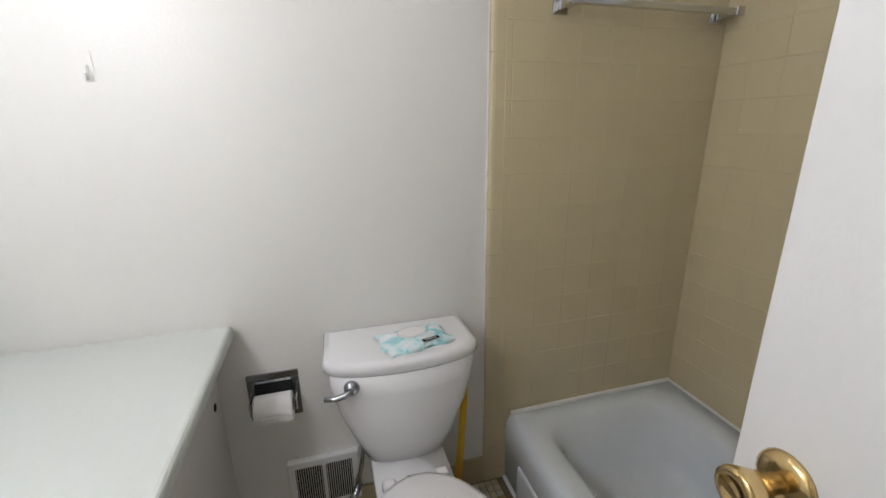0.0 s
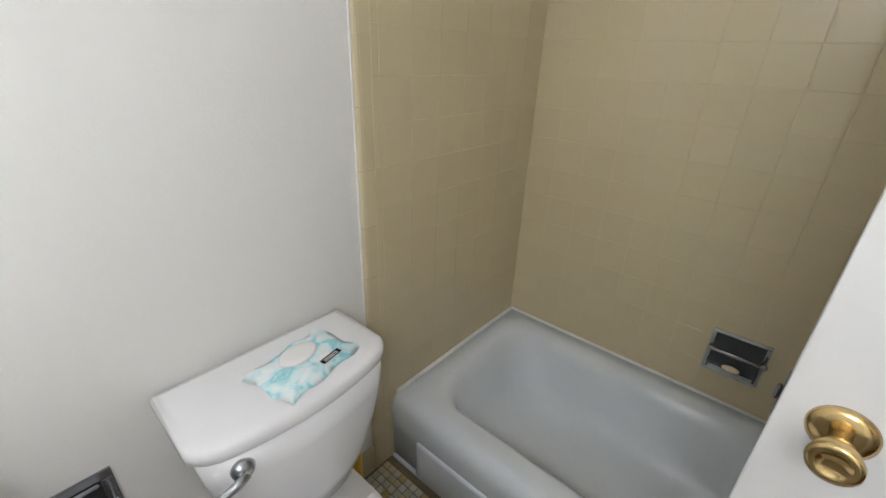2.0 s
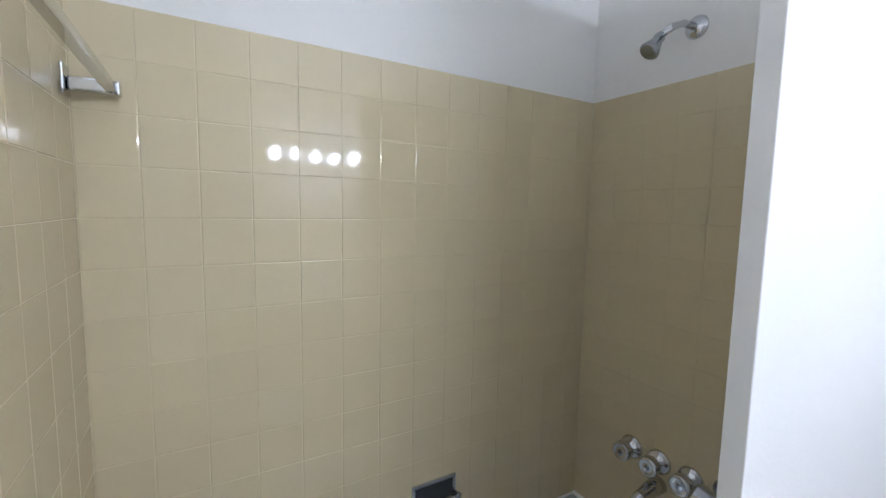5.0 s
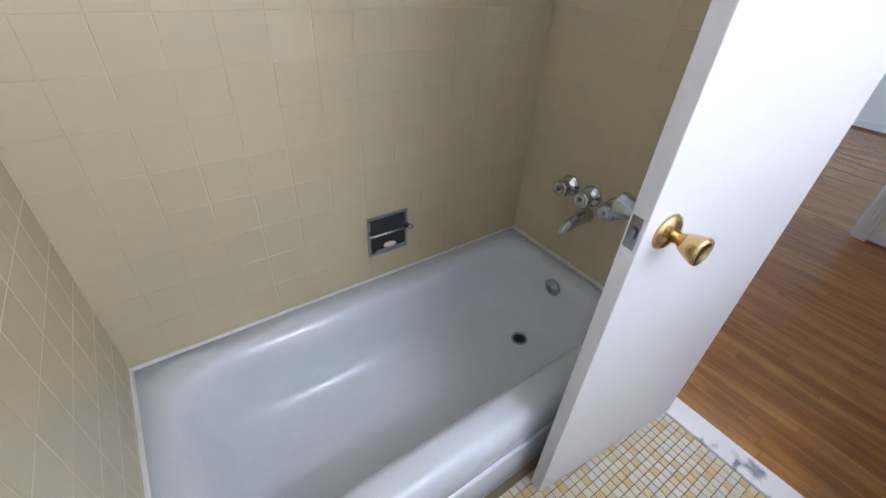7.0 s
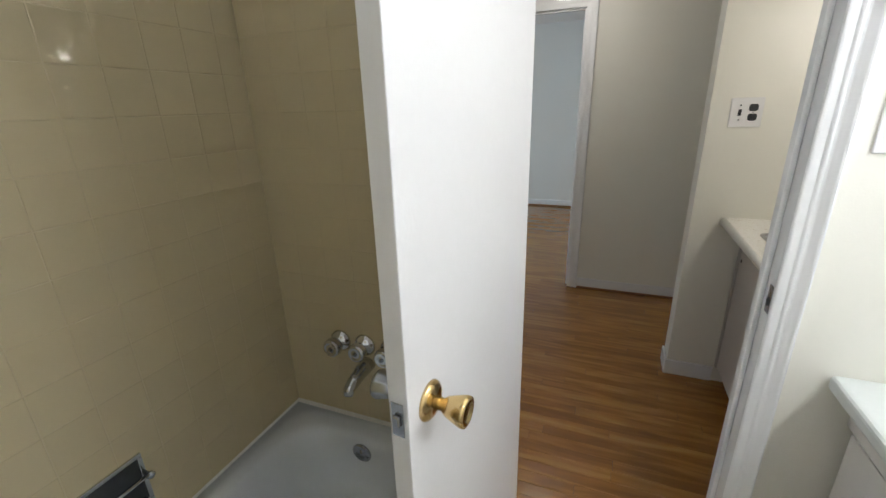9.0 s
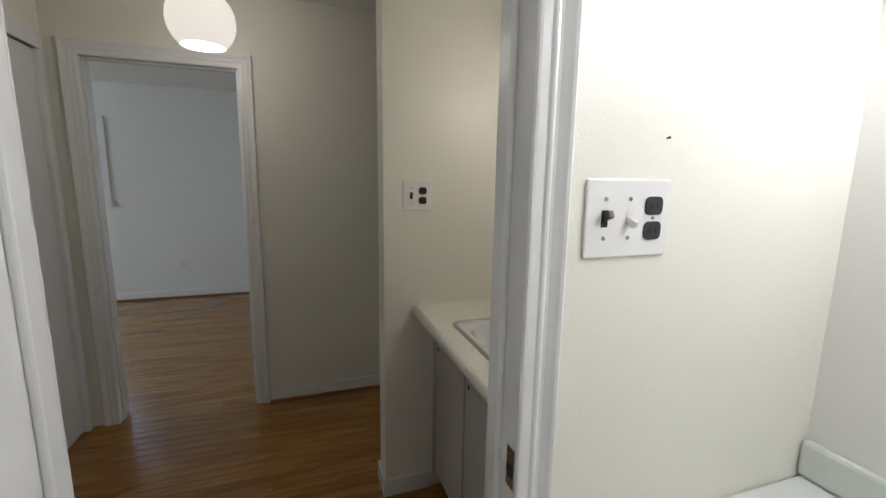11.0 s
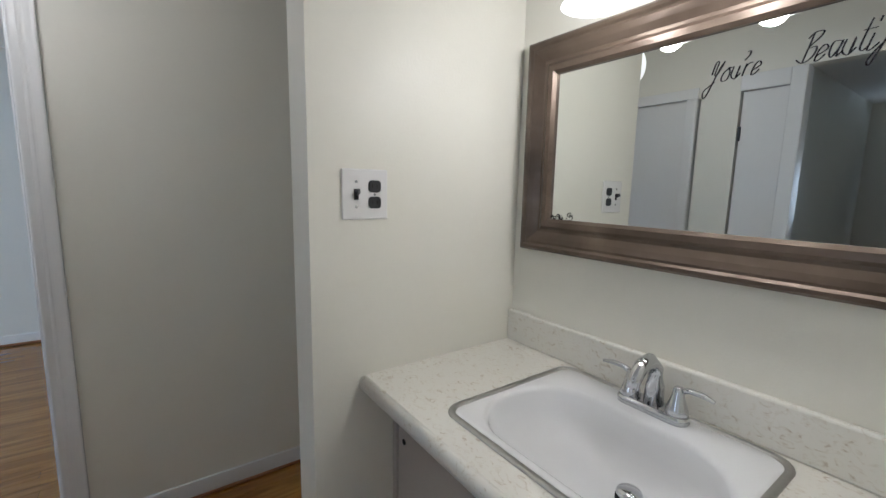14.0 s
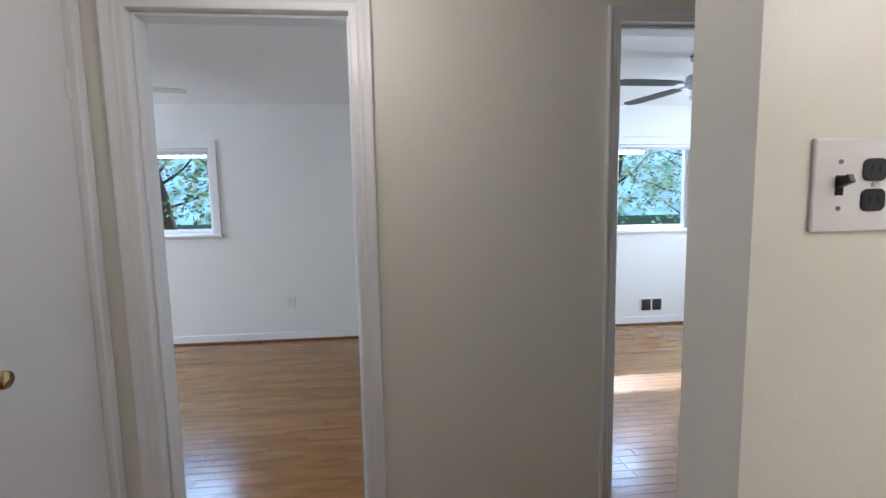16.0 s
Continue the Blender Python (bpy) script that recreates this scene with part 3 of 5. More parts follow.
# ---- bathroom: tub ----
def bathtub():
    t = thing("bathtub", "pale grey enamel bathtub built into a tiled alcove", "bathtub", 0, 0, 0)
    cx, cy, hx, hy = -0.38, 0.76, 0.375, 0.757
    X0 = -0.757
    def outer(k, z, r=0.012):
        return round_rect(cx + k / 2, cy, hx - k / 2, hy, r, z)
    loops = [outer(0.006, 0.004), outer(0.0, RIM - 0.075), outer(0.002, RIM - 0.045), outer(0.008, RIM - 0.026), outer(0.018, RIM - 0.011), outer(0.030, RIM - 0.003), outer(0.044, RIM),
             round_rect(cx + 0.005, cy, hx - 0.085, hy - 0.075, 0.12, RIM), round_rect(cx + 0.005, cy, hx - 0.105, hy - 0.095, 0.13, RIM - 0.012),
             round_rect(cx + 0.005, cy - 0.01, hx - 0.12, hy - 0.112, 0.13, RIM - 0.05), round_rect(cx + 0.005, cy - 0.03, hx - 0.14, hy - 0.145, 0.13, 0.11),
             round_rect(cx + 0.005, cy - 0.04, hx - 0.16, hy - 0.175, 0.13, 0.055), round_rect(cx + 0.005, cy - 0.05, hx - 0.195, hy - 0.22, 0.12, 0.03),
             round_rect(cx + 0.005, cy - 0.06, hx - 0.27, hy - 0.36, 0.08, 0.022)]
    part("basin", loft(loops), ENAMEL, t, "", True)
    bm = box(X0 - 0.006, 0.12, 0.0, X0 + 0.02, 1.39, 0.165, 0.012, None, 4)
    box(X0 - 0.006, 0.004, 0.0, X0 + 0.01, 1.505, 0.012, 0.005, bm)
    part("apron", bm, ENAMEL, t, "", True)
    part("overflow_plate", lathe([(0.037, 0.0), (0.037, 0.005), (0.03, 0.009), (0.006, 0.010), (0.0055, 0.012), (0.001, 0.012)], 24, "y", (-0.362, 0.106, 0.228)), DULLCHROME, t, "tarnished overflow plate", True)
    dr = part("drain", lathe([(0.034, 0.0), (0.032, 0.004), (0.024, 0.003), (0.024, -0.004)], 24, "z", (-0.375, 0.262, 0.0275)), DULLCHROME, t, "dull metal drain", True)
    part("drain_hole", lathe([(0.0235, 0.0), (0.0235, 0.001)], 20, "z", (-0.375, 0.262, 0.0275)), HOLE_SHADE, dr)
    bm = tube([(-0.006, 0.01, RIM + 0.002), (-0.006, 0.7, RIM + 0.003), (-0.008, 1.508, RIM + 0.002)], 0.010, 8)
    join(bm, tube([(-0.006, 1.508, RIM + 0.002), (-0.4, 1.508, RIM + 0.003), (-0.735, 1.508, RIM + 0.001)], 0.010, 8))
    join(bm, tube([(-0.006, 0.012, RIM + 0.002), (-0.4, 0.012, RIM + 0.003), (-0.735, 0.012, RIM + 0.001)], 0.010, 8))
    part("caulk_bead", bm, CAULK, t, "white caulk bead")


bathtub()


# ---- bathroom: toilet ----
def toilet():
    t = thing("toilet", "white porcelain toilet with its lid down", "toilet", -1.160, 1.39, 0)
    def tank_loop(hw, front, back, z, bow):
        pts = []
        n = 21
        for i in range(n):
            u = math.sin(math.pi / 2 * (-1 + 2 * i / (n - 1)))
            pts.append((u * hw, front - bow * (1 - u * u) + 0.028 * abs(u) ** 14, z))
        for i in range(5):
            u = 1 - 2 * i / 4
            pts.append((u * hw * 0.985, back, z))
        return pts
    tank = [tank_loop(0.112, -0.055, 0.10, 0.375, 0.02), tank_loop(0.122, -0.065, 0.10, 0.386, 0.025), tank_loop(0.150, -0.08, 0.10, 0.46, 0.03),
            tank_loop(0.184, -0.09, 0.10, 0.56, 0.034), tank_loop(0.203, -0.093, 0.104, 0.64, 0.036), tank_loop(0.206, -0.093, 0.104, 0.698, 0.036)]
    part("tank", loft(tank), PORCELAIN, t, "", True)
    lid = [tank_loop(0.211, -0.085, 0.108, 0.699, 0.034), tank_loop(0.219, -0.09, 0.112, 0.706, 0.036), tank_loop(0.219, -0.09, 0.112, 0.726, 0.036),
           tank_loop(0.214, -0.085, 0.108, 0.735, 0.035), tank_loop(0.196, -0.07, 0.095, 0.738, 0.033)]
    part("tank_lid", loft(lid), PORCELAIN, t, "", True)
    def egg(hw, y0, y1, z, n=32, sq=0.0):
        pts = []
        for k in range(n):
            a = 2 * math.pi * k / n
            c, s = math.cos(a), math.sin(a)
            yy = (y0 + y1) / 2 + (y1 - y0) / 2 * s
            w = hw * (1.0 - (0.12 + sq) * max(0, s) ** 2)
            pts.append((w * c, yy, z))
        return pts
    bowl = [egg(0.10, -0.45, 0.08, 0.0), egg(0.105, -0.46, 0.085, 0.02), egg(0.095, -0.43, 0.07, 0.12), egg(0.12, -0.50, 0.06, 0.22),
            egg(0.165, -0.59, -0.10, 0.32), egg(0.178, -0.61, -0.12, 0.366), egg(0.172, -0.60, -0.125, 0.376)]
    part("bowl", loft(bowl), PORCELAIN, t, "", True)
    deck = [round_rect(0, -0.06, 0.095, 0.13, 0.03, 0.20), round_rect(0, -0.06, 0.105, 0.145, 0.03, 0.335), round_rect(0, -0.07, 0.112, 0.15, 0.03, 0.366),
            round_rect(0, -0.07, 0.108, 0.146, 0.03, 0.378)]
    part("deck", loft(deck), PORCELAIN, t, "", True)
    part("seat", loft([egg(0.180, -0.615, -0.175, 0.378), egg(0.183, -0.62, -0.17, 0.386), egg(0.180, -0.615, -0.175, 0.394)]), SEAT, t, "", True)
    part("seat_lid", loft([egg(0.180, -0.617, -0.175, 0.395), egg(0.185, -0.622, -0.17, 0.402), egg(0.183, -0.62, -0.172, 0.410), egg(0.165, -0.595, -0.187, 0.416), egg(0.09, -0.5, -0.26, 0.419)]), SEAT, t, "closed white seat lid", True)
    for sx in (-0.075, 0.075):
        part("hinge", box(sx - 0.02, -0.19, 0.378, sx + 0.02, -0.157, 0.402, 0.008), SEAT, t)
    part("maker_mark", box(-0.02, -0.150, 0.3782, 0.02, -0.142, 0.3788), INK, t, "small dark printed mark")
    # Aged chrome's darker colour stands in for dark reflections on lever and arm.
    lever = part("flush_lever", lathe([(0.021, -0.001), (0.021, -0.008), (0.016, -0.016), (0.007, -0.02), (0.001, -0.021)], 20, "y", (-0.150, -0.108, 0.676)), DULLCHROME, t, "chrome flush lever", True)
    part("lever_arm", tube([(-0.150, -0.126, 0.676), (-0.170, -0.132, 0.669), (-0.195, -0.132, 0.664), (-0.222, -0.128, 0.666)], [0.010, 0.009, 0.007, 0.006], 10), DULLCHROME, lever, "", True)
    part("supply_hose", tube([(-0.12, 0.05, 0.38), (-0.135, 0.05, 0.28), (-0.15, 0.06, 0.2), (-0.15, 0.10, 0.165)], 0.007, 10), DULLCHROME, t, "braided supply hose", True)
    part("supply_valve", tube([(-0.15, 0.118, 0.165), (-0.15, 0.08, 0.165), (-0.165, 0.06, 0.145), (-0.185, 0.055, 0.13)], [0.011, 0.012, 0.012, 0.009], 12), DULLCHROME, t, "dark metal supply valve", True)


toilet()


def wipes_packet():
    t = thing("wipes_packet", "white and turquoise soft packet of wipes on the toilet tank", "wipes packet", -1.120, 1.372, 0.7385, 12)
    n, m = 14, 10
    grid = []
    for j in range(m):
        row = []
        for i in range(n):
            u, v = i / (n - 1) * 2 - 1, j / (m - 1) * 2 - 1
            ed = max(0.0, (1 - u ** 6) * (1 - v ** 4))
            row.append((0.102 * u + 0.004 * math.sin(5 * v), 0.068 * v + 0.004 * math.sin(7 * u), 0.002 + 0.012 * ed + 0.0018 * math.sin(11 * u + 4 * v)))
        grid.append(row)
    bm = loft(grid, False, (False, False))
    low = [[(x, y, 0.0) for x, y, z in row] for row in grid]
    join(bm, loft(low, False, (False, False)))
    bmesh.ops.remove_doubles(bm, verts=bm.verts, dist=0.0021)
    part("packet", bm, WIPES, t, "", True)
    lid = [[(0.045 * math.cos(a) * k, 0.025 + 0.030 * math.sin(a) * k - 0.008, z) for a in [2 * math.pi * i / 28 for i in range(28)]] for k, z in ((1, 0.010), (1, 0.0175), (0.93, 0.0195), (0.5, 0.0200))]
    part("packet_lid", loft(lid), WHITEP, t, "white oval resealing lid", True)
    part("printed_label", box(0.006, -0.052, 0.0145, 0.058, -0.038, 0.0155, 0.0003), INK, t, "dark printed label")
    for k in range(2):
        part("label_bar", box(0.012, -0.0495 + 0.005 * k, 0.0156, 0.050, -0.0475 + 0.005 * k, 0.0159), WHITEP, t)


wipes_packet()


def paper_holder():
    x0, x1, z0, z1 = -1.612, -1.462, 0.458, 0.617
    t = thing("toilet_paper_holder", "recessed chrome toilet paper holder set in the wall", "paper holder", (x0 + x1) / 2, N_BATH, (z0 + z1) / 2)
    w, h = (x1 - x0) / 2, (z1 - z0) / 2
    bm = bmesh.new()
    for a, b, c, d in ((-w, w, h - 0.021, h), (-w, w, -h, -h + 0.021), (-w, -w + 0.021, -h + 0.021, h - 0.021), (w - 0.021, w, -h + 0.021, h - 0.021)):
        box(a, -0.006, c, b, -0.0005, d, 0.002, bm)
    # Dark reflections of the frame are put into its chrome colour.
    part("frame", bm, DARKCHROME, t, "chrome frame coloured dark for its reflections")
    # Recess shade is a flat near-black panel; the wall is not hollowed.
    part("recess", box(-w + 0.021, -0.003, -h + 0.021, w - 0.021, -0.0008, h - 0.021), HOLE_SHADE, t, "flat dark panel for the shaded recess")
    part("recess_lip", box(-w + 0.022, -0.012, h - 0.03, w - 0.022, -0.0031, h - 0.0215, 0.004), DULLCHROME, t)
    for sx in (-1, 1):
        part("arm", box(sx * (w - 0.011) - 0.004, -0.055, -0.03, sx * (w - 0.011) + 0.004, -0.004, 0.012, 0.003), CHROME, t)
    r = thing("toilet_paper_roll", "white toilet paper roll in the chrome holder", "toilet paper", (x0 + x1) / 2, N_BATH - 0.0455, (z0 + z1) / 2 - 0.014)
    part("paper", lathe([(0.02, -0.054), (0.040, -0.054), (0.0415, -0.05), (0.0415, 0.05), (0.040, 0.054), (0.02, 0.054)], 32, "x"), PAPER, r, "", True)
    part("core", lathe([(0.0195, -0.055), (0.0195, 0.055)], 20, "x"), CARDBOARD, r)
    part("loose_sheet", box(-0.053, -0.0425, -0.026, 0.053, -0.0410, -0.005, 0.0004), PAPER, r)


paper_holder()


def floor_vent():
    x0, x1, z0, z1 = -1.532, -1.302, 0.084, 0.282
    t = thing("wall_vent", "white metal wall vent with two dark grilles", "vent", (x0 + x1) / 2, N_BATH - 0.013, z0)
    w, h = (x1 - x0) / 2, z1 - z0
    part("plate", box(-w, -0.012, 0, w, 0.0125, h, 0.004), GLOSS, t)
    for s in (-1, 1):
        a, b = (-w + 0.024, -0.006) if s < 0 else (0.006, w - 0.024)
        # Vent depth is a black sheet, its shade put into the colour.
        back = part("opening", box(a, -0.0128, 0.024, b, -0.0122, h - 0.024), HOLE_SHADE, t, "dark sheet for the shaded opening")
        n = 12
        for k in range(n):
            xx = a + (b - a) * (k + 0.5) / n
            part("slat", box(xx - 0.0011, -0.0150, 0.024, xx + 0.0011, -0.0129, h - 0.024), CABWHITE, back)
    part("screw", lathe([(0.004, -0.0122), (0.003, -0.0145)], 12, "y", (w - 0.01, 0, h / 2)), DULLCHROME, t)


floor_vent()
t = thing("brush_handle", "yellow plastic cleaning handle standing behind the toilet", "handle", -0.962, 1.455, 0)
part("stick", tube([(-0.01, -0.03, 0.09), (0.016, 0.0, 0.3), (0.036, 0.028, 0.46)], [0.013, 0.0125, 0.012], 12), YELLOW, t, "", True)
part("brush_head", lathe([(0.03, 0.0), (0.045, 0.03), (0.04, 0.08), (0.014, 0.105)], 20, "z", (0, -0.03, 0)), YELLOW, t, "", True)
t = thing("wall_hook", "small clear adhesive hook on the bathroom wall", "hook", -1.825, N_BATH, 1.475)
part("backing", box(-0.011, -0.0025, -0.035, 0.011, -0.0003, 0.035, 0.002), PAINT, t)
part("hook", tube([(0, -0.004, 0.0), (0, -0.014, -0.03), (0, -0.022, -0.032), (0, -0.024, -0.018)], 0.003, 8), WHITEP, t, "", True)


# ---- bathroom: counter and cabinet ----
def bathroom_counter():
    t = thing("bathroom_counter", "pale laminate bathroom counter with small chips and marks", "counter", 0, 0, 0)
    bm = box(W_BATH + 0.0006, 0.0006, 0.752, -1.621, N_BATH - 0.0006, 0.792, 0.012, None, 3)
    part("counter_top", bm, COUNTER, t)
    part("backsplash", box(W_BATH + 0.0008, 0.0008, 0.792, W_BATH + 0.022, N_BATH - 0.0008, 0.875, 0.009), COUNTER, t)
    for x, y, a, l in ((-1.78, 0.10, 0.6, 0.018), (-1.70, 0.34, 2.0, 0.006), (-1.86, 0.22, 1.1, 0.006), (-1.72, 0.66, 0.2, 0.005), (-1.80, 0.75, 0.9, 0.006), (-1.74, 0.20, 2.6, 0.014), (-1.90, 0.62, 1.9, 0.005)):
        m = part("chip", box(-l * 0.7, -0.0011, 0, l * 0.7, 0.0011, 0.0005), CARDBOARD, t, "dark chip mark")
        m.matrix_basis = pose(x, y, 0.7921, 0, 0, math.degrees(a))
    c = thing("bathroom_cabinet", "off-white painted cabinet under the bathroom counter", "cabinet", 0, 0, 0)
    part("body", box(W_BATH + 0.001, 0.0012, 0.09, -1.70, N_BATH - 0.0012, 0.7515), CABWHITE, c)
    part("toe_kick", box(W_BATH + 0.001, 0.0012, 0.0, -1.745, N_BATH - 0.0012, 0.0895), WOODTRIM, c, "brown wood toe kick")
    part("rail", box(-1.6998, 0.0012, 0.66, -1.68, N_BATH - 0.0012, 0.7515, 0.003), CABWHITE, c)
    for a, b in ((0.02, 0.50), (0.52, 1.0), (1.02, 1.50)):
        d = part("door", box(-1.6998, a, 0.10, -1.684, b, 0.652, 0.003), CABWHITE, c)
        part("finger_hole", lathe([(0.012, 0.0), (0.012, 0.0016)], 16, "x", (-1.6842, b - 0.06, 0.58)), HOLE_SHADE, d, "round dark disc for a shaded finger hole")
    part("base_strip", box(-1.7, 0.002, 0.0, -1.684, N_BATH - 0.014, 0.095, 0.003), WOODTRIM, c, "brown wood base strip")


bathroom_counter()


# ---- bathroom: light bar over the counter ----
t = thing("vanity_light_bar", "chrome light bar with five round lit bulbs", "wall light", W_BATH, 0.56, 1.80)
part("bar", box(0.0005, -0.42, -0.05, 0.04, 0.42, 0.05, 0.008), CHROME, t)
for by in BAR_Y:
    part("bulb", lathe([(0.012, 0.04), (0.02, 0.055), (0.036, 0.075), (0.042, 0.098)], 20, "x", (0, by - 0.56, 0), False), PORCELAIN, t, "", True)
    part("bulb_front", ball(0.105, by - 0.56, 0, 0.034), BARBULB, t, "lit round bulb", True)


# ---- bathroom: door ----
def door_knob(parent, x, y, z, sign, metal, word):
    rose = part("rosette", lathe([(0.036, 0), (0.035, 0.004 * sign), (0.028, 0.009 * sign), (0.014, 0.012 * sign)], 28, "x", (x, y, z)), metal, parent, "round " + word + " rosette", True)
    part("knob", lathe([(0.012, 0.01 * sign), (0.011, 0.026 * sign), (0.017, 0.034 * sign), (0.021, 0.045 * sign), (0.027, 0.064 * sign), (0.026, 0.070 * sign), (0.017, 0.072 * sign), (0.016, 0.070 * sign), (0.001, 0.070 * sign)], 28, "x", (x, y, z)), metal, rose, "polished " + word + " knob", True)


def bath_door():
    ang = math.degrees(math.atan2(0.601, 0.065)) - 90
    t = thing("door_1", "white painted flush door standing open into the bathroom", "door", -0.917, 0.030, 0, ang)
    t["kind"] = "structure"
    part("leaf", box(0.006, 0, 0.014, 0.042, 0.603, 1.982, 0.002), DOORP, t)
    part("latch_plate", box(0.014, 0.6032, 0.910, 0.037, 0.6046, 0.974, 0.0006), DULLCHROME, t, "worn steel latch plate")
    part("latch_bolt", box(0.019, 0.6047, 0.931, 0.032, 0.611, 0.953, 0.003), DULLCHROME, t)
    door_knob(t, 0.006, 0.537, 0.938, -1, BRASS, "brass")
    door_knob(t, 0.042, 0.537, 0.938, 1, DULLCHROME, "tarnished chrome")
    for z in (0.2, 1.0, 1.78):
        part("hinge", lathe([(0.006, -0.04), (0.006, 0.04)], 12, "z", (0.044, -0.008, z)), GLOSS, t, "white painted hinge")


bath_door()


# ---- bathroom: fittings on the tile ----
def towel_bar():
    t = thing("towel_bar", "square chrome towel bar high on the tan tile", "towel bar", -0.37, N_BATH - 0.0125, 1.656)
    bar = box(-0.285, -0.083, -0.009, 0.328, -0.065, 0.009, 0.002)
    part("bar", bar, CHROME, t)
    for x in (-0.258, 0.312):
        m = part("mount", box(x - 0.027, -0.008, -0.022, x + 0.022, -0.0003, 0.034, 0.003), CHROME, t)
        part("arm", box(x - 0.012, -0.080, -0.012, x + 0.014, -0.0085, 0.014, 0.004), CHROME, m)
        part("end_cap", box(x - 0.014, -0.088, -0.013, x + 0.016, -0.0805, 0.014, 0.003), CHROME, m)


towel_bar()


def soap_dish():
    t = thing("soap_dish", "recessed tarnished chrome soap dish with a grab bar", "soap dish", -0.0125, 0.669, 0.486)
    w, h = 0.08, 0.08
    bm = bmesh.new()
    for a, b, c, d in ((-w, w, h - 0.012, h), (-w, w, -h, -h + 0.012), (-w, -w + 0.012, -h + 0.012, h - 0.012), (w - 0.012, w, -h + 0.012, h - 0.012), (-w + 0.012, w - 0.012, -0.004, 0.006)):
        box(-0.008, a, c, -0.0003, b, d, 0.002, bm)
    part("frame", bm, CHROME, t)
    # Flat panel, coloured dark to read as a shaded recess.
    part("recess", box(-0.002, -w + 0.012, -h + 0.012, -0.0005, w - 0.012, h - 0.012), DARKSTEEL, t)
    part("tray", box(-0.024, -w + 0.018, -0.058, -0.0022, w - 0.018, -0.053, 0.002), DULLCHROME, t)
    part("tray_lip", box(-0.026, -w + 0.018, -0.058, -0.022, w - 0.018, -0.044, 0.002), CHROME, t)
    part("grab_bar", tube([(-0.01, -w + 0.006, 0.01), (-0.018, -w + 0.004, 0.012), (-0.018, w - 0.004, 0.012), (-0.01, w - 0.006, 0.01)], 0.006, 10), CHROME, t, "", True)
    part("peg", lathe([(0.006, -0.008), (0.006, -0.026), (0.010, -0.030), (0.010, -0.038), (0.001, -0.040)], 14, "x", (0, -w + 0.006, 0.02)), DULLCHROME, t, "round chrome peg", True)
    s = thing("soap_bar", "small worn bar of cream soap in the dish", "soap", -0.029, 0.669, 0.4440)
    bm = ball(0, 0, 0, 1, 2)
    for v in bm.verts:
        v.co = Vector((v.co.x * 0.011, v.co.y * 0.026, v.co.z * 0.011))
    link("soap", bm, SOAPM, s, "", True)


soap_dish()
t = thing("tub_faucet", "three chrome tub taps and a spout on the tile", "faucet", -0.356, 0.0125, 0.619)
for x in (-0.255, -0.355, -0.458):
    e = part("escutcheon", lathe([(0.041, 0), (0.040, 0.005), (0.030, 0.018), (0.016, 0.024), (0.013, 0.034)], 28, "y", (x + 0.355, 0, 0)), CHROME, t, "round chrome escutcheon", True)
    bm = lathe([(0.014, 0.030), (0.030, 0.034), (0.034, 0.046), (0.031, 0.064), (0.026, 0.068), (0.022, 0.064), (0.012, 0.066), (0.001, 0.067)], 12, "y", (x + 0.355, 0, 0))
    part("handle", bm, CHROME, e, "faceted chrome handle", True)
    part("handle_core", lathe([(0.008, 0.034), (0.008, 0.0675), (0.001, 0.0685)], 12, "y", (x + 0.355, 0, 0)), DARKCHROME, e, "dark centre cap")
part("spout", tube([(-0.005, 0, -0.075), (-0.005, 0.05, -0.078), (-0.005, 0.10, -0.088), (-0.005, 0.125, -0.098), (-0.005, 0.132, -0.115)], [0.028, 0.025, 0.021, 0.019, 0.016], 18), CHROME, t, "chrome tub spout", True)
part("side_plate", lathe([(0.034, 0), (0.032, 0.006), (0.02, 0.012), (0.001, 0.013)], 24, "y", (-0.20, 0, 0.02)), DULLCHROME, t, "", True)
t = thing("shower_head", "chrome shower arm and small shower head above the tile", "shower head", -0.367, 0.0, 1.984)
part("flange", lathe([(0.034, 0.0005), (0.033, 0.005), (0.02, 0.016), (0.012, 0.018)], 28, "y"), CHROME, t, "", True)
part("arm", tube([(0, 0.005, 0), (0.006, 0.06, 0.0), (0.014, 0.11, -0.02), (0.02, 0.14, -0.048)], 0.0105, 12), CHROME, t, "", True)
hd = lathe([(0.012, 0), (0.016, 0.012), (0.014, 0.022), (0.018, 0.034), (0.026, 0.055), (0.028, 0.066), (0.024, 0.070), (0.001, 0.069)], 24)
h = part("head", hd, DULLCHROME, t, "", True)
h.matrix_basis = look((0.02, 0.138, -0.044), (0.03, 0.185, -0.105)) @ pose(0, 0, 0, 180)
part("lever", tube([(0.012, 0.155, -0.06), (-0.012, 0.158, -0.052), (-0.026, 0.158, -0.048)], [0.006, 0.005, 0.006], 8), CHROME, t, "", True)


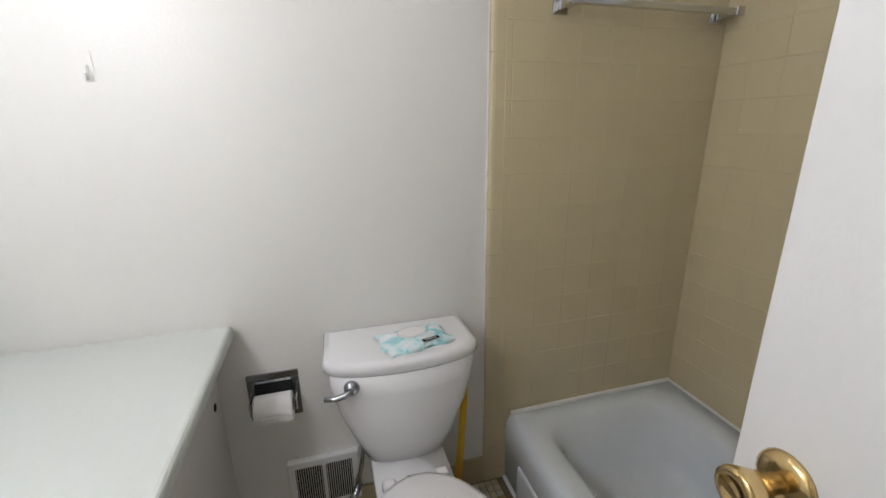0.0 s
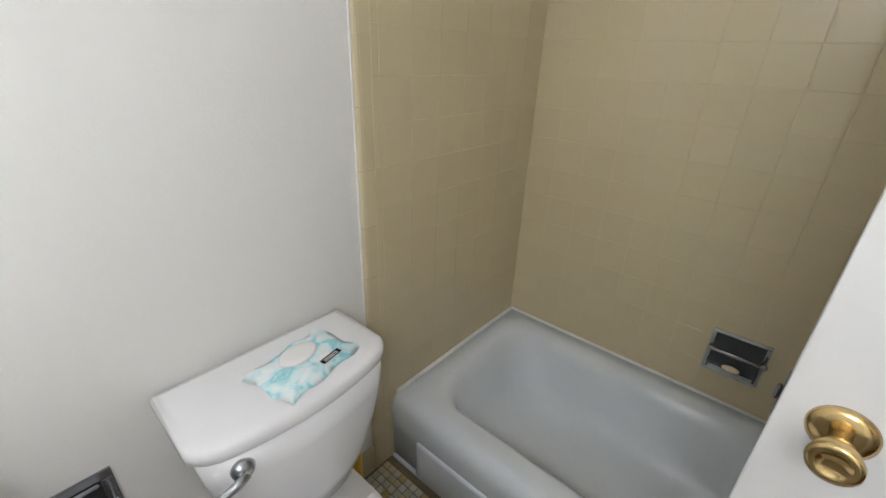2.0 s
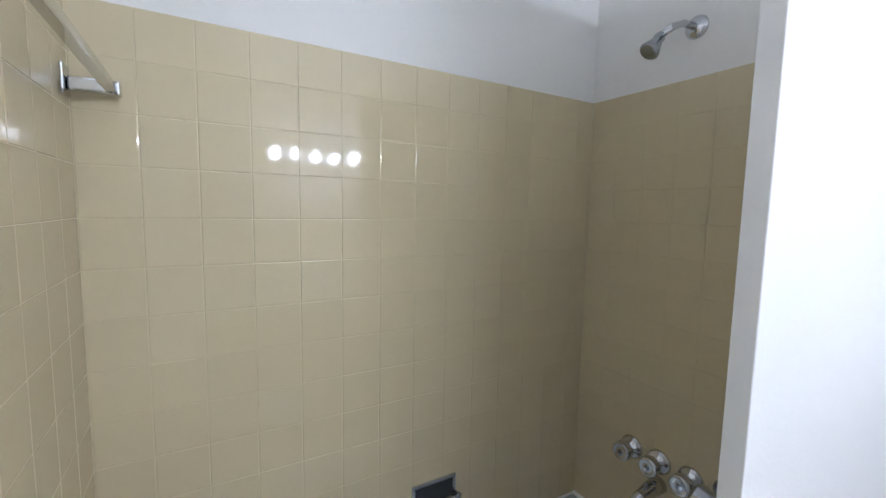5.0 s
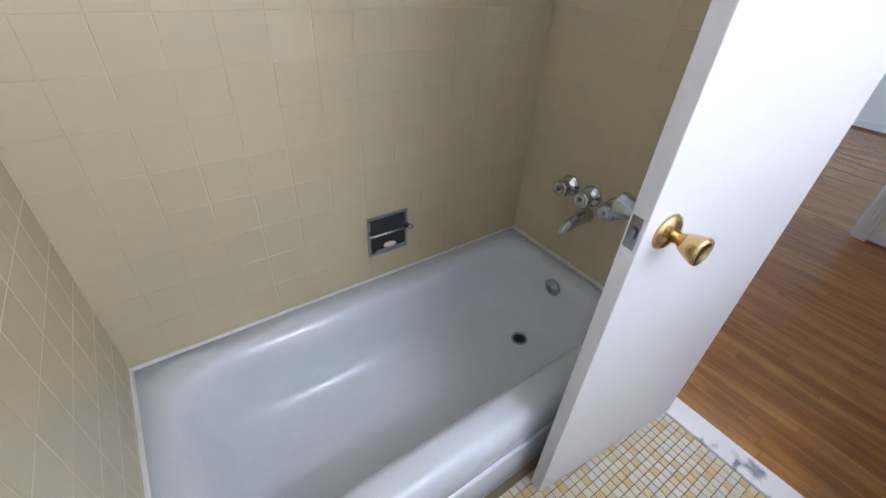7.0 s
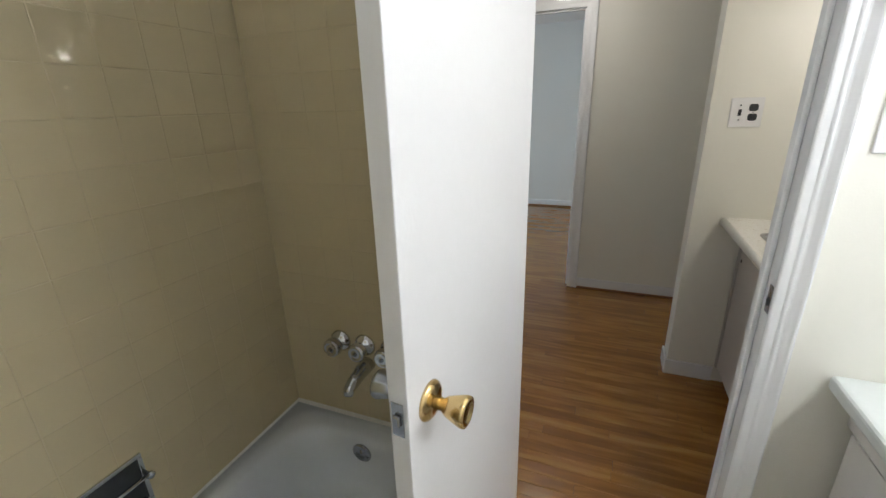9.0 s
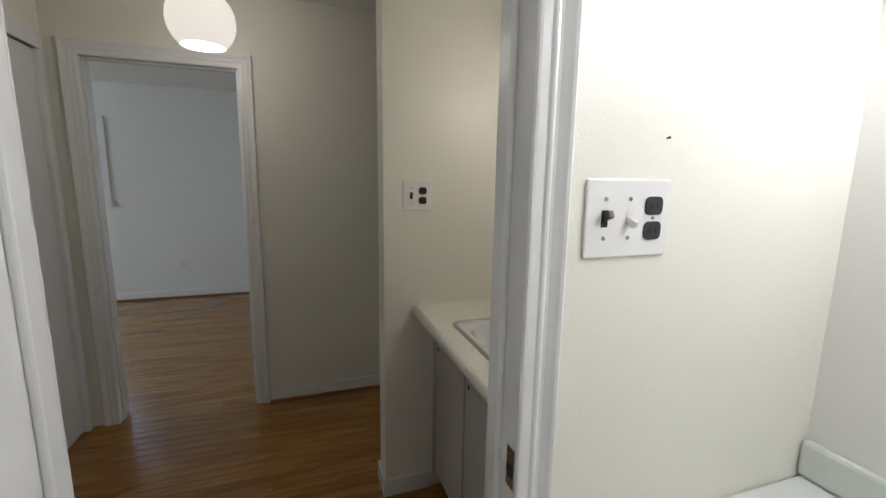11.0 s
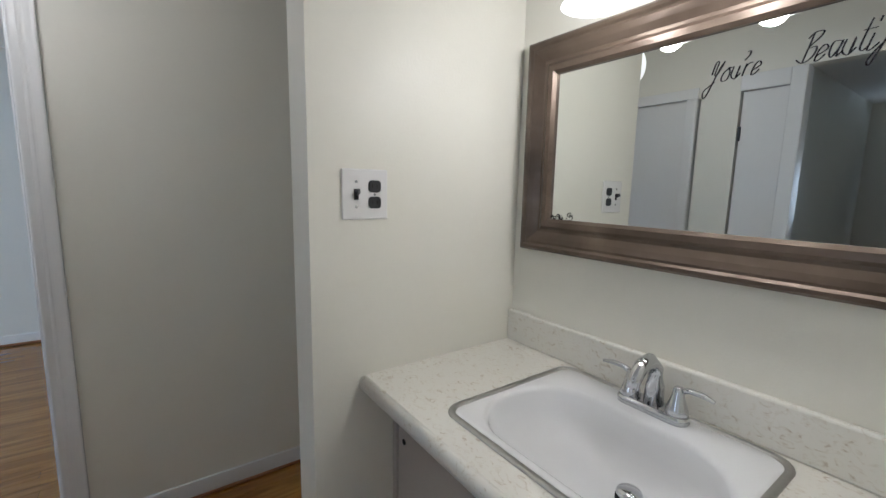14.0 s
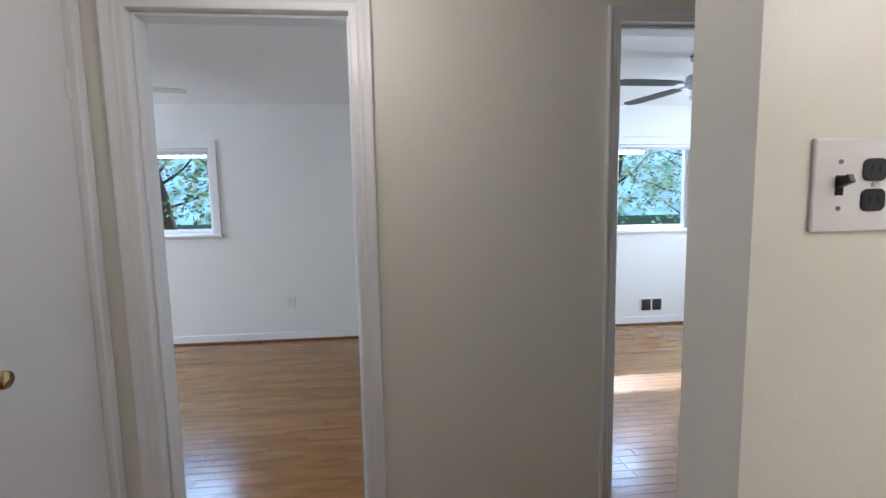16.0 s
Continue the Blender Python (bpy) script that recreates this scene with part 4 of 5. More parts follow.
# ---- switch plates ----
def plate(name, label, cx, y, cz, gangs, w, toggles, duplex_x, out, tcol):
    """A wall plate on a wall facing along +y: toggles at x offsets, one duplex outlet."""
    t = thing(name, label, "switch plate", cx, y, cz)
    part("plate", box(-w / 2, 0.0003, -0.0605, w / 2, 0.006, 0.0605, 0.003), WHITEP, t)
    for x, col, up in toggles:
        part("slot", box(x - 0.006, 0.0061, -0.013, x + 0.006, 0.0065, 0.013), HOLE_SHADE if col is not WHITEP else CABWHITE, t)
        tg = part("toggle", box(-0.0045, 0, -0.006, 0.0045, 0.018, 0.006, 0.002), col, t)
        tg.matrix_basis = pose(x, 0.005, 0.002 * up, 22 * up)
        for z in (-0.03, 0.03):
            part("screw", lathe([(0.0035, 0.006), (0.003, 0.0075)], 10, "y", (x, 0, z)), DULLCHROME, t)
    for z in (-0.0195, 0.0195):
        face = loft([[(p[0] + duplex_x, yy, p[1] + z) for p in [(q[0], q[1]) for q in round_rect(0, 0, 0.0165, 0.0145, 0.009, 0)]] for yy in (0.0055, 0.0085)])
        f = part("outlet_face", face, BLACKP, t, "black outlet face")
        for dx in (-0.006, 0.006):
            part("outlet_slot", box(duplex_x + dx - 0.001, 0.0086, z - 0.004, duplex_x + dx + 0.001, 0.0088, z + 0.005), HOLE_SHADE, f)
    part("screw", lathe([(0.003, 0.006), (0.0025, 0.0075)], 10, "y", (duplex_x, 0, 0)), DULLCHROME, t)
    return t


plate("switch_plate", "white wall plate with two toggles and a black outlet", -1.6535, S_IN, 1.354, 3, 0.158, ((0.045, FANDARK, 1), (-0.001, WHITEP, -1)), -0.047, 1, 0)
plate("switch_plate", "white wall plate with a black toggle and outlet", -1.6205, NOOK_S, 1.344, 2, 0.120, ((0.024, BLACKP, 1),), -0.024, 1, 0)
t = thing("wall_nail", "small dark nail in the bathroom wall", "nail", -1.72, S_IN, 1.478)
part("nail", tube([(0, 0.0, 0), (0, 0.006, 0.001)], [0.001, 0.0022], 8), INK, t)


# ---- hall vanity ----
def hall_vanity():
    zt = 0.88
    y0, y1, x0, x1 = NOOK_S + 0.0006, S_OUT - 0.0006, NOOK_X + 0.0006, -1.621
    sx0, sx1, sy0, sy1 = -2.116, -1.683, -0.888, -0.368
    t = thing("vanity_countertop", "cream speckled laminate countertop with rolled edge", "countertop", 0, 0, 0)
    def ring(a, b, cc, d, z):
        return [(a, cc, z), (b, cc, z), (b, d, z), (a, d, z)]
    ia, ib, ic, ie = sx0 + 0.02, sx1 - 0.02, sy0 + 0.02, sy1 - 0.02
    bm = loft([ring(x0, x1, y0, y1, zt - 0.04), ring(x0, x1, y0, y1, zt), ring(ia, ib, ic, ie, zt), ring(ia, ib, ic, ie, zt - 0.04), ring(x0, x1, y0, y1, zt - 0.04)], True, (False, False))
    bmesh.ops.remove_doubles(bm, verts=bm.verts, dist=0.0001)
    part("top", bm, STONETOP, t)
    edge = [[(x1 - 0.0005, y, zt), (x1 + 0.008, y, zt - 0.001), (x1 + 0.016, y, zt - 0.007), (x1 + 0.019, y, zt - 0.02), (x1 + 0.016, y, zt - 0.033), (x1 + 0.006, y, zt - 0.04), (x1 - 0.0005, y, zt - 0.04)] for y in (y0, y1)]
    part("rolled_edge", loft(edge), STONETOP, t, "", True)
    part("backsplash", box(x0, y0, zt, x0 + 0.02, y1, zt + 0.10, 0.005), STONETOP, t)
    s = thing("sink", "white drop-in sink with a steel rim", "sink", (sx0 + sx1) / 2, (sy0 + sy1) / 2, zt)
    hx, hy = (sx1 - sx0) / 2, (sy1 - sy0) / 2
    rim = [round_rect(0, 0, hx, hy, 0.045, 0.0005), round_rect(0, 0, hx - 0.001, hy - 0.001, 0.045, 0.004), round_rect(0, 0, hx - 0.014, hy - 0.014, 0.035, 0.004), round_rect(0, 0, hx - 0.015, hy - 0.015, 0.035, 0.0005)]
    part("rim", loft(rim, True, (False, False)), METALRIM, s, "grey steel mounting rim", True)
    a = 0.03
    loops = [round_rect(0, 0, hx - 0.0145, hy - 0.0145, 0.035, 0.001, 8), round_rect(0, 0, hx - 0.02, hy - 0.02, 0.033, 0.004, 8)]
    for k, z, mix in ((1.04, 0.004, 0), (1.0, 0.0, 0), (0.975, -0.008, 0), (0.945, -0.03, 0), (0.90, -0.06, 0.05), (0.82, -0.087, 0.15), (0.68, -0.106, 0.3), (0.46, -0.118, 0.55), (0.22, -0.123, 0.85), (0.16, -0.124, 1)):
        loops.append(round_rect(0.034 * (1 - mix) + (a - 0.055) * mix, 0.05 * mix, 0.146 * k, (0.226 - 0.08 * mix) * k, 0.125 * k, z, 8))
    part("basin", loft(loops, True, (False, True)), PORCELAIN, s, "", True)
    d = part("stopper", lathe([(0.024, 0.010), (0.025, 0.016), (0.022, 0.021), (0.001, 0.023)], 24, "z", (a - 0.055, 0.05, -0.121)), CHROME, s, "chrome pop-up stopper", True)
    part("drain_ring", lathe([(0.026, 0.0), (0.026, 0.006), (0.020, 0.0065), (0.020, 0.001)], 24, "z", (a - 0.055, 0.05, -0.121)), HOLE_SHADE, d, "dark ring for the shaded drain opening")
    c = thing("vanity_cabinet", "warm grey painted cabinet under the hall vanity", "cabinet", 0, 0, 0)
    xf = -1.70
    part("body", box(x0, y0 + 0.0, 0.09, xf - 0.018, y1, zt - 0.15), CABGREY, c)
    part("toe_kick", box(x0, y0, 0.0, xf - 0.07, y1, 0.0895), WOODTRIM, c)
    sk = [[(x1 - 0.01, y, zt - 0.0405), (xf + 0.012, y, zt - 0.105), (xf - 0.01, y, zt - 0.105), (xf - 0.01, y, zt - 0.0405)] for y in (y0, y1)]
    part("skirt", loft(sk), CABGREY, c)
    n = 3
    w = (y1 - y0) / n
    for k in range(n + 1):
        yy = y0 + k * w
        part("stile", box(xf - 0.0178, max(y0, yy - 0.022), 0.09, xf, min(y1, yy + 0.022), zt - 0.1055, 0.002), CABGREY, c)
    for k in range(n):
        a0, b0 = y0 + k * w + 0.024, y0 + (k + 1) * w - 0.024
        dr = part("door", box(xf - 0.0178, a0, 0.10, xf - 0.006, b0, zt - 0.108, 0.002), CABGREY, c)
        part("finger_hole", lathe([(0.008, 0.0), (0.008, 0.0015)], 16, "x", (xf - 0.0058, a0 + 0.03, zt - 0.19)), HOLE_SHADE, dr, "round dark disc for a shaded finger hole")


hall_vanity()


def vanity_faucet():
    t = thing("vanity_faucet", "chrome two-handled faucet at the back of the sink", "faucet", -2.072, -0.622, 0.8835)
    part("base", loft([round_rect(0, 0, 0.026, 0.078, 0.024, 0), round_rect(0, 0, 0.026, 0.078, 0.024, 0.012), round_rect(0, 0, 0.022, 0.073, 0.022, 0.018)]), CHROME, t, "", True)
    part("spout", tube([(-0.004, 0, 0.012), (-0.004, 0, 0.06), (0.004, 0, 0.098), (0.03, 0, 0.122), (0.06, 0, 0.118), (0.083, 0, 0.095), (0.09, 0, 0.075)], [0.022, 0.019, 0.018, 0.017, 0.0155, 0.014, 0.012], 18), CHROME, t, "arched chrome spout", True)
    for s in (-1, 1):
        post = part("handle_post", lathe([(0.024, 0.012), (0.021, 0.03), (0.013, 0.055), (0.011, 0.07), (0.008, 0.076), (0.001, 0.077)], 22, "z", (0, s * 0.052, 0)), CHROME, t, "", True)
        part("lever", tube([(0, s * 0.052, 0.068), (0.0, s * 0.075, 0.076), (0.004, s * 0.10, 0.078), (0.006, s * 0.122, 0.074)], [0.0075, 0.006, 0.006, 0.004], 10), CHROME, post, "", True)


vanity_faucet()


def framed_mirror():
    y0, y1, z0, z1 = -1.085, -0.182, 1.188, 1.775
    t = thing("wall_mirror", "bronze framed mirror with black script lettering", "mirror", NOOK_X, (y0 + y1) / 2, (z0 + z1) / 2)
    hy, hz = (y1 - y0) / 2, (z1 - z0) / 2
    prof = [(0.0, 0.002), (0.0, 0.030), (0.006, 0.036), (0.014, 0.037), (0.020, 0.032), (0.026, 0.033), (0.040, 0.028), (0.056, 0.020), (0.064, 0.020), (0.072, 0.025), (0.086, 0.024), (0.094, 0.014), (0.094, 0.006)]
    loops = []
    for inset, depth in prof:
        loops.append([(depth, sy * (hy - inset), sz * (hz - inset)) for sy, sz in ((-1, -1), (1, -1), (1, 1), (-1, 1))])
    for k in range(4):
        rows = [[Vector(l[k]), Vector(l[(k + 1) % 4])] for l in loops]
        part("frame_side", loft(rows, False, (False, False)), BRONZE, t)
    glassp = part("mirror_glass", box(0.003, -hy + 0.085, -hz + 0.085, 0.008, hy - 0.085, hz - 0.085), MIRROR, t, "clear mirror glass")
    # the words run up to the reader's right, which is towards +y
    strokes = {"Y": ["02 05 15 12 22 35", "35 23 1-2 0-4 -1-2 20"], "o": ["23 02 00 20 22 13 23 33"], "u": ["03 01 10 20 23 20 31"], "'": ["06 16 15 04"],
               "r": ["03 00 02 13 23"], "e": ["01 22 13 02 00 10 21"], "B": ["16 10", "05 16 36 35 13 33 31 10 -11"], "a": ["23 03 01 10 22 23 20 31"],
               "t": ["16 11 20 31", "04 34"], "i": ["03 00 10 21", "05 06"], "f": ["36 25 12 0-3 -1-2 11 31"], "l": ["01 26 17 01 10 31"]}
    def knots(text):
        out = []
        for tok in text.split():
            nums, j = [], 0
            while j < len(tok):
                k = j + 2 if tok[j] == "-" else j + 1
                nums.append(int(tok[j:k]))
                j = k
            out.append(nums)
        return out
    def curve(pts):
        """A smooth line through the knots."""
        out = []
        for i in range(len(pts) - 1):
            p0, p1, p2, p3 = pts[max(i - 1, 0)], pts[i], pts[i + 1], pts[min(i + 2, len(pts) - 1)]
            for q in range(5):
                u = q / 5
                out.append(0.5 * (2 * p1 + (p2 - p0) * u + (2 * p0 - 5 * p1 + 4 * p2 - p3) * u * u + (3 * p1 - p0 - 3 * p2 + p3) * u ** 3))
        return out + [pts[-1]]
    for words, unit, py, pz in (("You're", 0.0072, 0.030, 0.098), ("Beautiful", 0.0078, 0.172, 0.104)):
        bm, along = bmesh.new(), 0.0
        for ch in words:
            for stroke in strokes[ch]:
                pts = []
                for u, v in knots(stroke):
                    gy = along + (u * 0.72 + 0.28 * v) * unit
                    pts.append(Vector((0.0092, py + gy, pz + 0.006 + v * unit + gy * 0.04)))
                line = curve(pts)
                rad = [0.0006 + 0.0008 * abs((line[min(i + 1, len(line) - 1)] - line[max(i - 1, 0)]).normalized().z) for i in range(len(line))]
                join(bm, tube(line, rad, 6))
            along += unit * {"'": 0.9, "i": 1.6, "l": 2.2, "Y": 3.0, "B": 2.9}.get(ch, 2.05)
        for v in bm.verts:
            v.co.x = 0.0084 + (v.co.x - 0.0092) * 0.15
        part("lettering", bm, INK, glassp, "black script lettering")
    rng = random.Random(4)
    bm = bmesh.new()
    for k in range(16):
        yy, zz = -hy + 0.095 + rng.uniform(0, 0.075), -hz + 0.09 + rng.uniform(0, 0.022)
        r = rng.uniform(0.004, 0.008)
        a0 = rng.uniform(0, 6.28)
        pts = [(0.0086, yy + r * math.cos(a0 + 0.8 * i) * (1 - 0.1 * i), zz + r * math.sin(a0 + 0.8 * i) * (1 - 0.1 * i)) for i in range(7)]
        join(bm, tube(pts, 0.0009, 6))
    part("scroll_decal", bm, INK, glassp, "black scroll decal")


framed_mirror()


def vanity_light():
    t = thing("vanity_light", "brushed nickel wall light with three frosted bell shades", "wall light", NOOK_X, -0.560, 1.902)
    part("back_plate", loft([[(xx, p[0], p[1]) for p in round_rect(0, 0, 0.075 - k, 0.05 - k, 0.045, 0)] for xx, k in ((0.0005, 0), (0.012, 0), (0.02, 0.008))]), NICKEL, t, "", True)
    part("cross_bar", tube([(0.05, -0.22, 0.0), (0.058, -0.1, 0.018), (0.06, 0, 0.02), (0.058, 0.1, 0.018), (0.05, 0.22, 0.0)], 0.008, 12), NICKEL, t, "", True)
    part("stem", tube([(0.015, 0, 0.0), (0.04, 0, 0.012), (0.06, 0, 0.02)], 0.012, 12), NICKEL, t, "", True)
    for sy in SHADE_Y:
        y = sy + 0.560
        fit = part("fitter", lathe([(0.012, 0.012), (0.02, 0.004), (0.032, -0.02), (0.034, -0.034)], 22, "z", (0.16, y, -0.01)), NICKEL, t, "nickel shade fitter", True)
        part("arm", tube([(0.055, y, 0.004), (0.09, y, 0.03), (0.13, y, 0.028), (0.16, y, 0.0)], 0.007, 10), NICKEL, t, "", True)
        sh = part("shade", lathe([(0.034, -0.035), (0.038, -0.06), (0.044, -0.09), (0.058, -0.12), (0.074, -0.140), (0.0715, -0.140), (0.0555, -0.119), (0.0415, -0.09), (0.0355, -0.06), (0.0315, -0.036)], 28, "z", (0.16, y, -0.01), False), FROST, fit, "frosted white glass bell shade", True)
        sh.visible_shadow = False
        b = part("bulb", ball(0.16, y, -0.130, 0.029, 3), BULB, fit, "lit round bulb", True)
        b.visible_shadow = False


vanity_light()

# ---- hall ----
t = thing("pendant_light", "lit white opal globe pendant hanging from the hall ceiling", "pendant lamp", -0.787, -1.675, CEIL)
part("canopy", lathe([(0.05, -0.0004), (0.048, -0.012), (0.012, -0.024)], 24), NICKEL, t, "", True)
part("cord", tube([(0, 0, -0.02), (0, 0, -0.09), (0, 0, -0.155)], 0.004, 8), INK, t, "thin dark cord")
part("cap", lathe([(0.012, -0.148), (0.034, -0.160), (0.036, -0.178)], 20), NICKEL, t, "", True)
prof = [(0.138 * math.sin(a), -0.31 + 0.138 * math.cos(a)) for a in [0.25 + (2.44 - 0.25) * i / 14 for i in range(15)]]
g = part("globe", lathe(prof, 32, "z", (0, 0, 0), False), GLOBE, t, "lit white opal glass globe", True)
g.visible_shadow = False


def closet_door():
    t = thing("door_2", "closed white flush closet door in the hall", "door", 0.0, 0, 0)
    t["kind"] = "structure"
    part("leaf", box(0.012, HALL_S + 0.055, 0.012, 0.05, -1.652, 1.997, 0.002), DOORP, t)
    knob_at = (0.012, -1.712, 0.925)
    rose = part("rosette", lathe([(0.030, 0), (0.029, -0.004), (0.02, -0.008), (0.012, -0.01)], 24, "x", knob_at), BRASS, t, "brass rosette", True)
    part("knob", lathe([(0.010, -0.008), (0.009, -0.024), (0.016, -0.030), (0.020, -0.04), (0.024, -0.056), (0.022, -0.062), (0.001, -0.062)], 24, "x", knob_at), BRASS, rose, "brass knob", True)
    for z in (0.2, 1.74):
        part("hinge", box(0.0085, HALL_S + 0.046, z - 0.045, 0.0118, HALL_S + 0.07, z + 0.045, 0.001), GLOSS, t, "painted hinge")


closet_door()
bm = box(-0.014, -1.648, 0, 0.05, -1.575, 2.0, 0.005)
box(-0.020, -1.60, 0, 0.0, -1.578, 2.0, 0.005, bm)
box(-0.014, HALL_S + 0.013, 0, 0.05, HALL_S + 0.052, 2.0, 0.005, bm)
box(-0.014, HALL_S + 0.013, 2.0, 0.05, -1.575, 2.07, 0.005, bm)
structure("trim_closet", bm, GLOSS, "white painted casing round the closet door", category="door casing")
# Near-black block gives the shade behind the closet door by colour.
structure("door_backing", box(0.052, HALL_S, 0, 0.1, -1.56, 2.0), HOLE_SHADE, "dark block for the shade inside the closet", category="closet")


def side_door():
    t = thing("door_3", "white door standing ajar at the end of the side hall", "door", 3.45, -0.98, 0, 62)
    t["kind"] = "structure"
    part("leaf", box(-0.04, 0, 0.012, 0, 0.7, 1.98, 0.002), DOORP, t)
    part("knob", lathe([(0.012, 0.0), (0.012, 0.03), (0.028, 0.045), (0.024, 0.065), (0.001, 0.066)], 20, "x", (0, 0.64, 0.95)), BLACKP, t, "dark knob", True)


side_door()
structure("trim_side_hall", box(3.488, -1.02, 0, 3.4998, -0.952, 2.06, 0.003), GLOSS, "white casing at the end of the side hall", category="door casing")


def linen_door():
    t = thing("door_5", "narrow white closet door in the hall wall", "door", 0.0, 0, 0)
    t["kind"] = "structure"
    part("leaf", box(0.012, CLOSET_N + 0.012, 0.012, 0.046, -1.085, 2.0, 0.002), DOORP, t)
    part("knob", lathe([(0.010, 0.0), (0.009, -0.02), (0.019, -0.032), (0.018, -0.045), (0.001, -0.047)], 20, "x", (0.012, -1.11, 0.93)), BLACKP, t, "dark knob", True)
    part("hinge", box(0.006, CLOSET_N + 0.002, 1.70, 0.0118, CLOSET_N + 0.020, 1.79, 0.001), BLACKP, t, "dark hinge")


linen_door()
structure("trim_linen", box(-0.014, -1.080, 0, 0.1, -1.005, 2.10, 0.006), GLOSS, "white casing beside the narrow closet door", category="door casing")
structure("wall_linen_top", box(0.0, CLOSET_N, 2.10, 0.1, S_OUT - 0.0005, CEIL), CREAM, "cream painted wall above the side hall opening")
structure("trim_linen_top", box(-0.014, CLOSET_N, 2.004, 0.0995, -1.0802, 2.0995, 0.005), GLOSS, "white head casing above the narrow closet door", category="door casing")
# Solid black fill again paints the shade behind this door.
structure("linen_backing", box(0.052, CLOSET_N, 0, 0.1, -1.0805, 2.0), HOLE_SHADE, "dark block for the shade inside the narrow closet", category="closet")


# ---- bedrooms ----
def ceiling_fan(x, y, label, blade_mat, body_mat, turn):
    z = CEIL - 0.02
    t = thing("ceiling_fan", label, "ceiling fan", x, y, z, turn)
    part("canopy", lathe([(0.065, -0.0005), (0.06, -0.03), (0.02, -0.05)], 24), body_mat, t, "", True)
    part("rod", tube([(0, 0, -0.04), (0, 0, -0.13)], 0.012, 10), body_mat, t, "", True)
    part("motor", lathe([(0.03, -0.12), (0.085, -0.14), (0.095, -0.19), (0.07, -0.22), (0.04, -0.235)], 28), body_mat, t, "", True)
    part("light_bowl", lathe([(0.05, -0.236), (0.075, -0.26), (0.06, -0.30), (0.02, -0.32), (0.001, -0.322)], 24), FANGLASS, t, "frosted glass bowl", True)
    for k in range(5):
        a = 72 * k
        b = part("blade", loft([[(xx, -w, zz), (xx, w, zz + 0.003), (xx, w, zz + 0.009), (xx, -w, zz + 0.006)] for xx, w, zz in ((0.16, 0.045, -0.2), (0.25, 0.058, -0.2), (0.5, 0.066, -0.2), (0.60, 0.06, -0.2), (0.63, 0.035, -0.2))]), blade_mat, t)
        b.rotation_euler = (0, 0, radians(a))
        i = part("blade_arm", box(0.08, -0.018, -0.195, 0.19, 0.018, -0.187, 0.003), body_mat, b)


ceiling_fan(1.09, -3.66, "white ceiling fan in the bedroom", WHITEP, WHITEP, 191)
ceiling_fan(-3.15, -3.52, "dark ceiling fan in the second bedroom", FANDARK, DULLCHROME, -70)
t = thing("wall_outlet", "small white outlet low on the bedroom wall", "outlet", 0.155, FAR_S, 0.40)
part("plate", box(-0.036, 0.0003, -0.058, 0.036, 0.006, 0.058, 0.003), WHITEP, t)
for z in (-0.02, 0.02):
    part("outlet_face", box(-0.014, 0.0061, z - 0.013, 0.014, 0.0075, z + 0.013, 0.0005), CABWHITE, t)
t = thing("floor_register", "dark two-panel vent low on the second bedroom wall", "vent", -3.72, FAR_S, 0.155)
part("plate", box(-0.13, 0.0003, -0.012, 0.13, 0.008, 0.145, 0.002), GLOSS, t)
for a, b in ((-0.115, -0.008), (0.008, 0.115)):
    # Black sheet paints the shade behind these slats.
    part("opening", box(a, 0.0081, 0.004, b, 0.009, 0.128), HOLE_SHADE, t)
    for k in range(6):
        part("slat", box(a, 0.0091, 0.012 + 0.02 * k, b, 0.0125, 0.018 + 0.02 * k), DULLCHROME, t)
t = thing("door_4", "white second bedroom door standing open with a dark knob", "door", D2B - 0.012, HALL_S - 0.12, 0, 0)
t["kind"] = "structure"
part("leaf", box(-0.0, -0.66, 0.012, 0.038, 0.0, 1.97, 0.002), DOORP, t)
part("knob", lathe([(0.012, 0.0), (0.012, -0.03), (0.026, -0.045), (0.024, -0.06), (0.001, -0.061)], 20, "x", (0.0, -0.6, 0.93)), BLACKP, t, "dark knob", True)

# ---- pieces: wall tiles ----
def tile_mesh(name, w, h, d, material, bev=0.0016, smooth=False):
    """One glazed tile, face along +z, with eased edges and a slight dome."""
    def ring(k, z):
        return [(-w / 2 + k, -h / 2 + k, z), (w / 2 - k, -h / 2 + k, z), (w / 2 - k, h / 2 - k, z), (-w / 2 + k, h / 2 - k, z)]
    rings = [ring(0, 0)] + [ring(bev * (1 - math.cos(a)), d - bev * 0.7 * (1 - math.sin(a))) for a in (0.0, 0.55, 1.05, math.pi / 2)]
    bm = loft(rings)
    for f in bm.faces:
        f.smooth = smooth and abs(f.normal.z) < 0.999 and max(v.co.z for v in f.verts) > d - bev * 0.71
    bmesh.ops.recalc_face_normals(bm, faces=bm.faces)
    me = bpy.data.meshes.new(name)
    bm.to_mesh(me)
    bm.free()
    me.materials.append(material)
    return me


TS, TD, GAP = 0.1085, 0.009, 0.0012
shared = {}


def tile_at(parent, m, w, h):
    key = (round(w, 3), round(h, 3))
    if key not in shared:
        shared[key] = tile_mesh("tile", w - GAP, h - GAP, TD, TILE, 0.0021)
    ob = new("tile", shared[key])
    ob.parent = parent
    rng = random.Random(int(m.translation.x * 1e4) * 31 + int(m.translation.y * 1e4) * 17 + int(m.translation.z * 1e4))
    ob.matrix_basis = m @ pose(0, 0, 0, rng.gauss(0, 0.07), rng.gauss(0, 0.07), 0)
    return ob


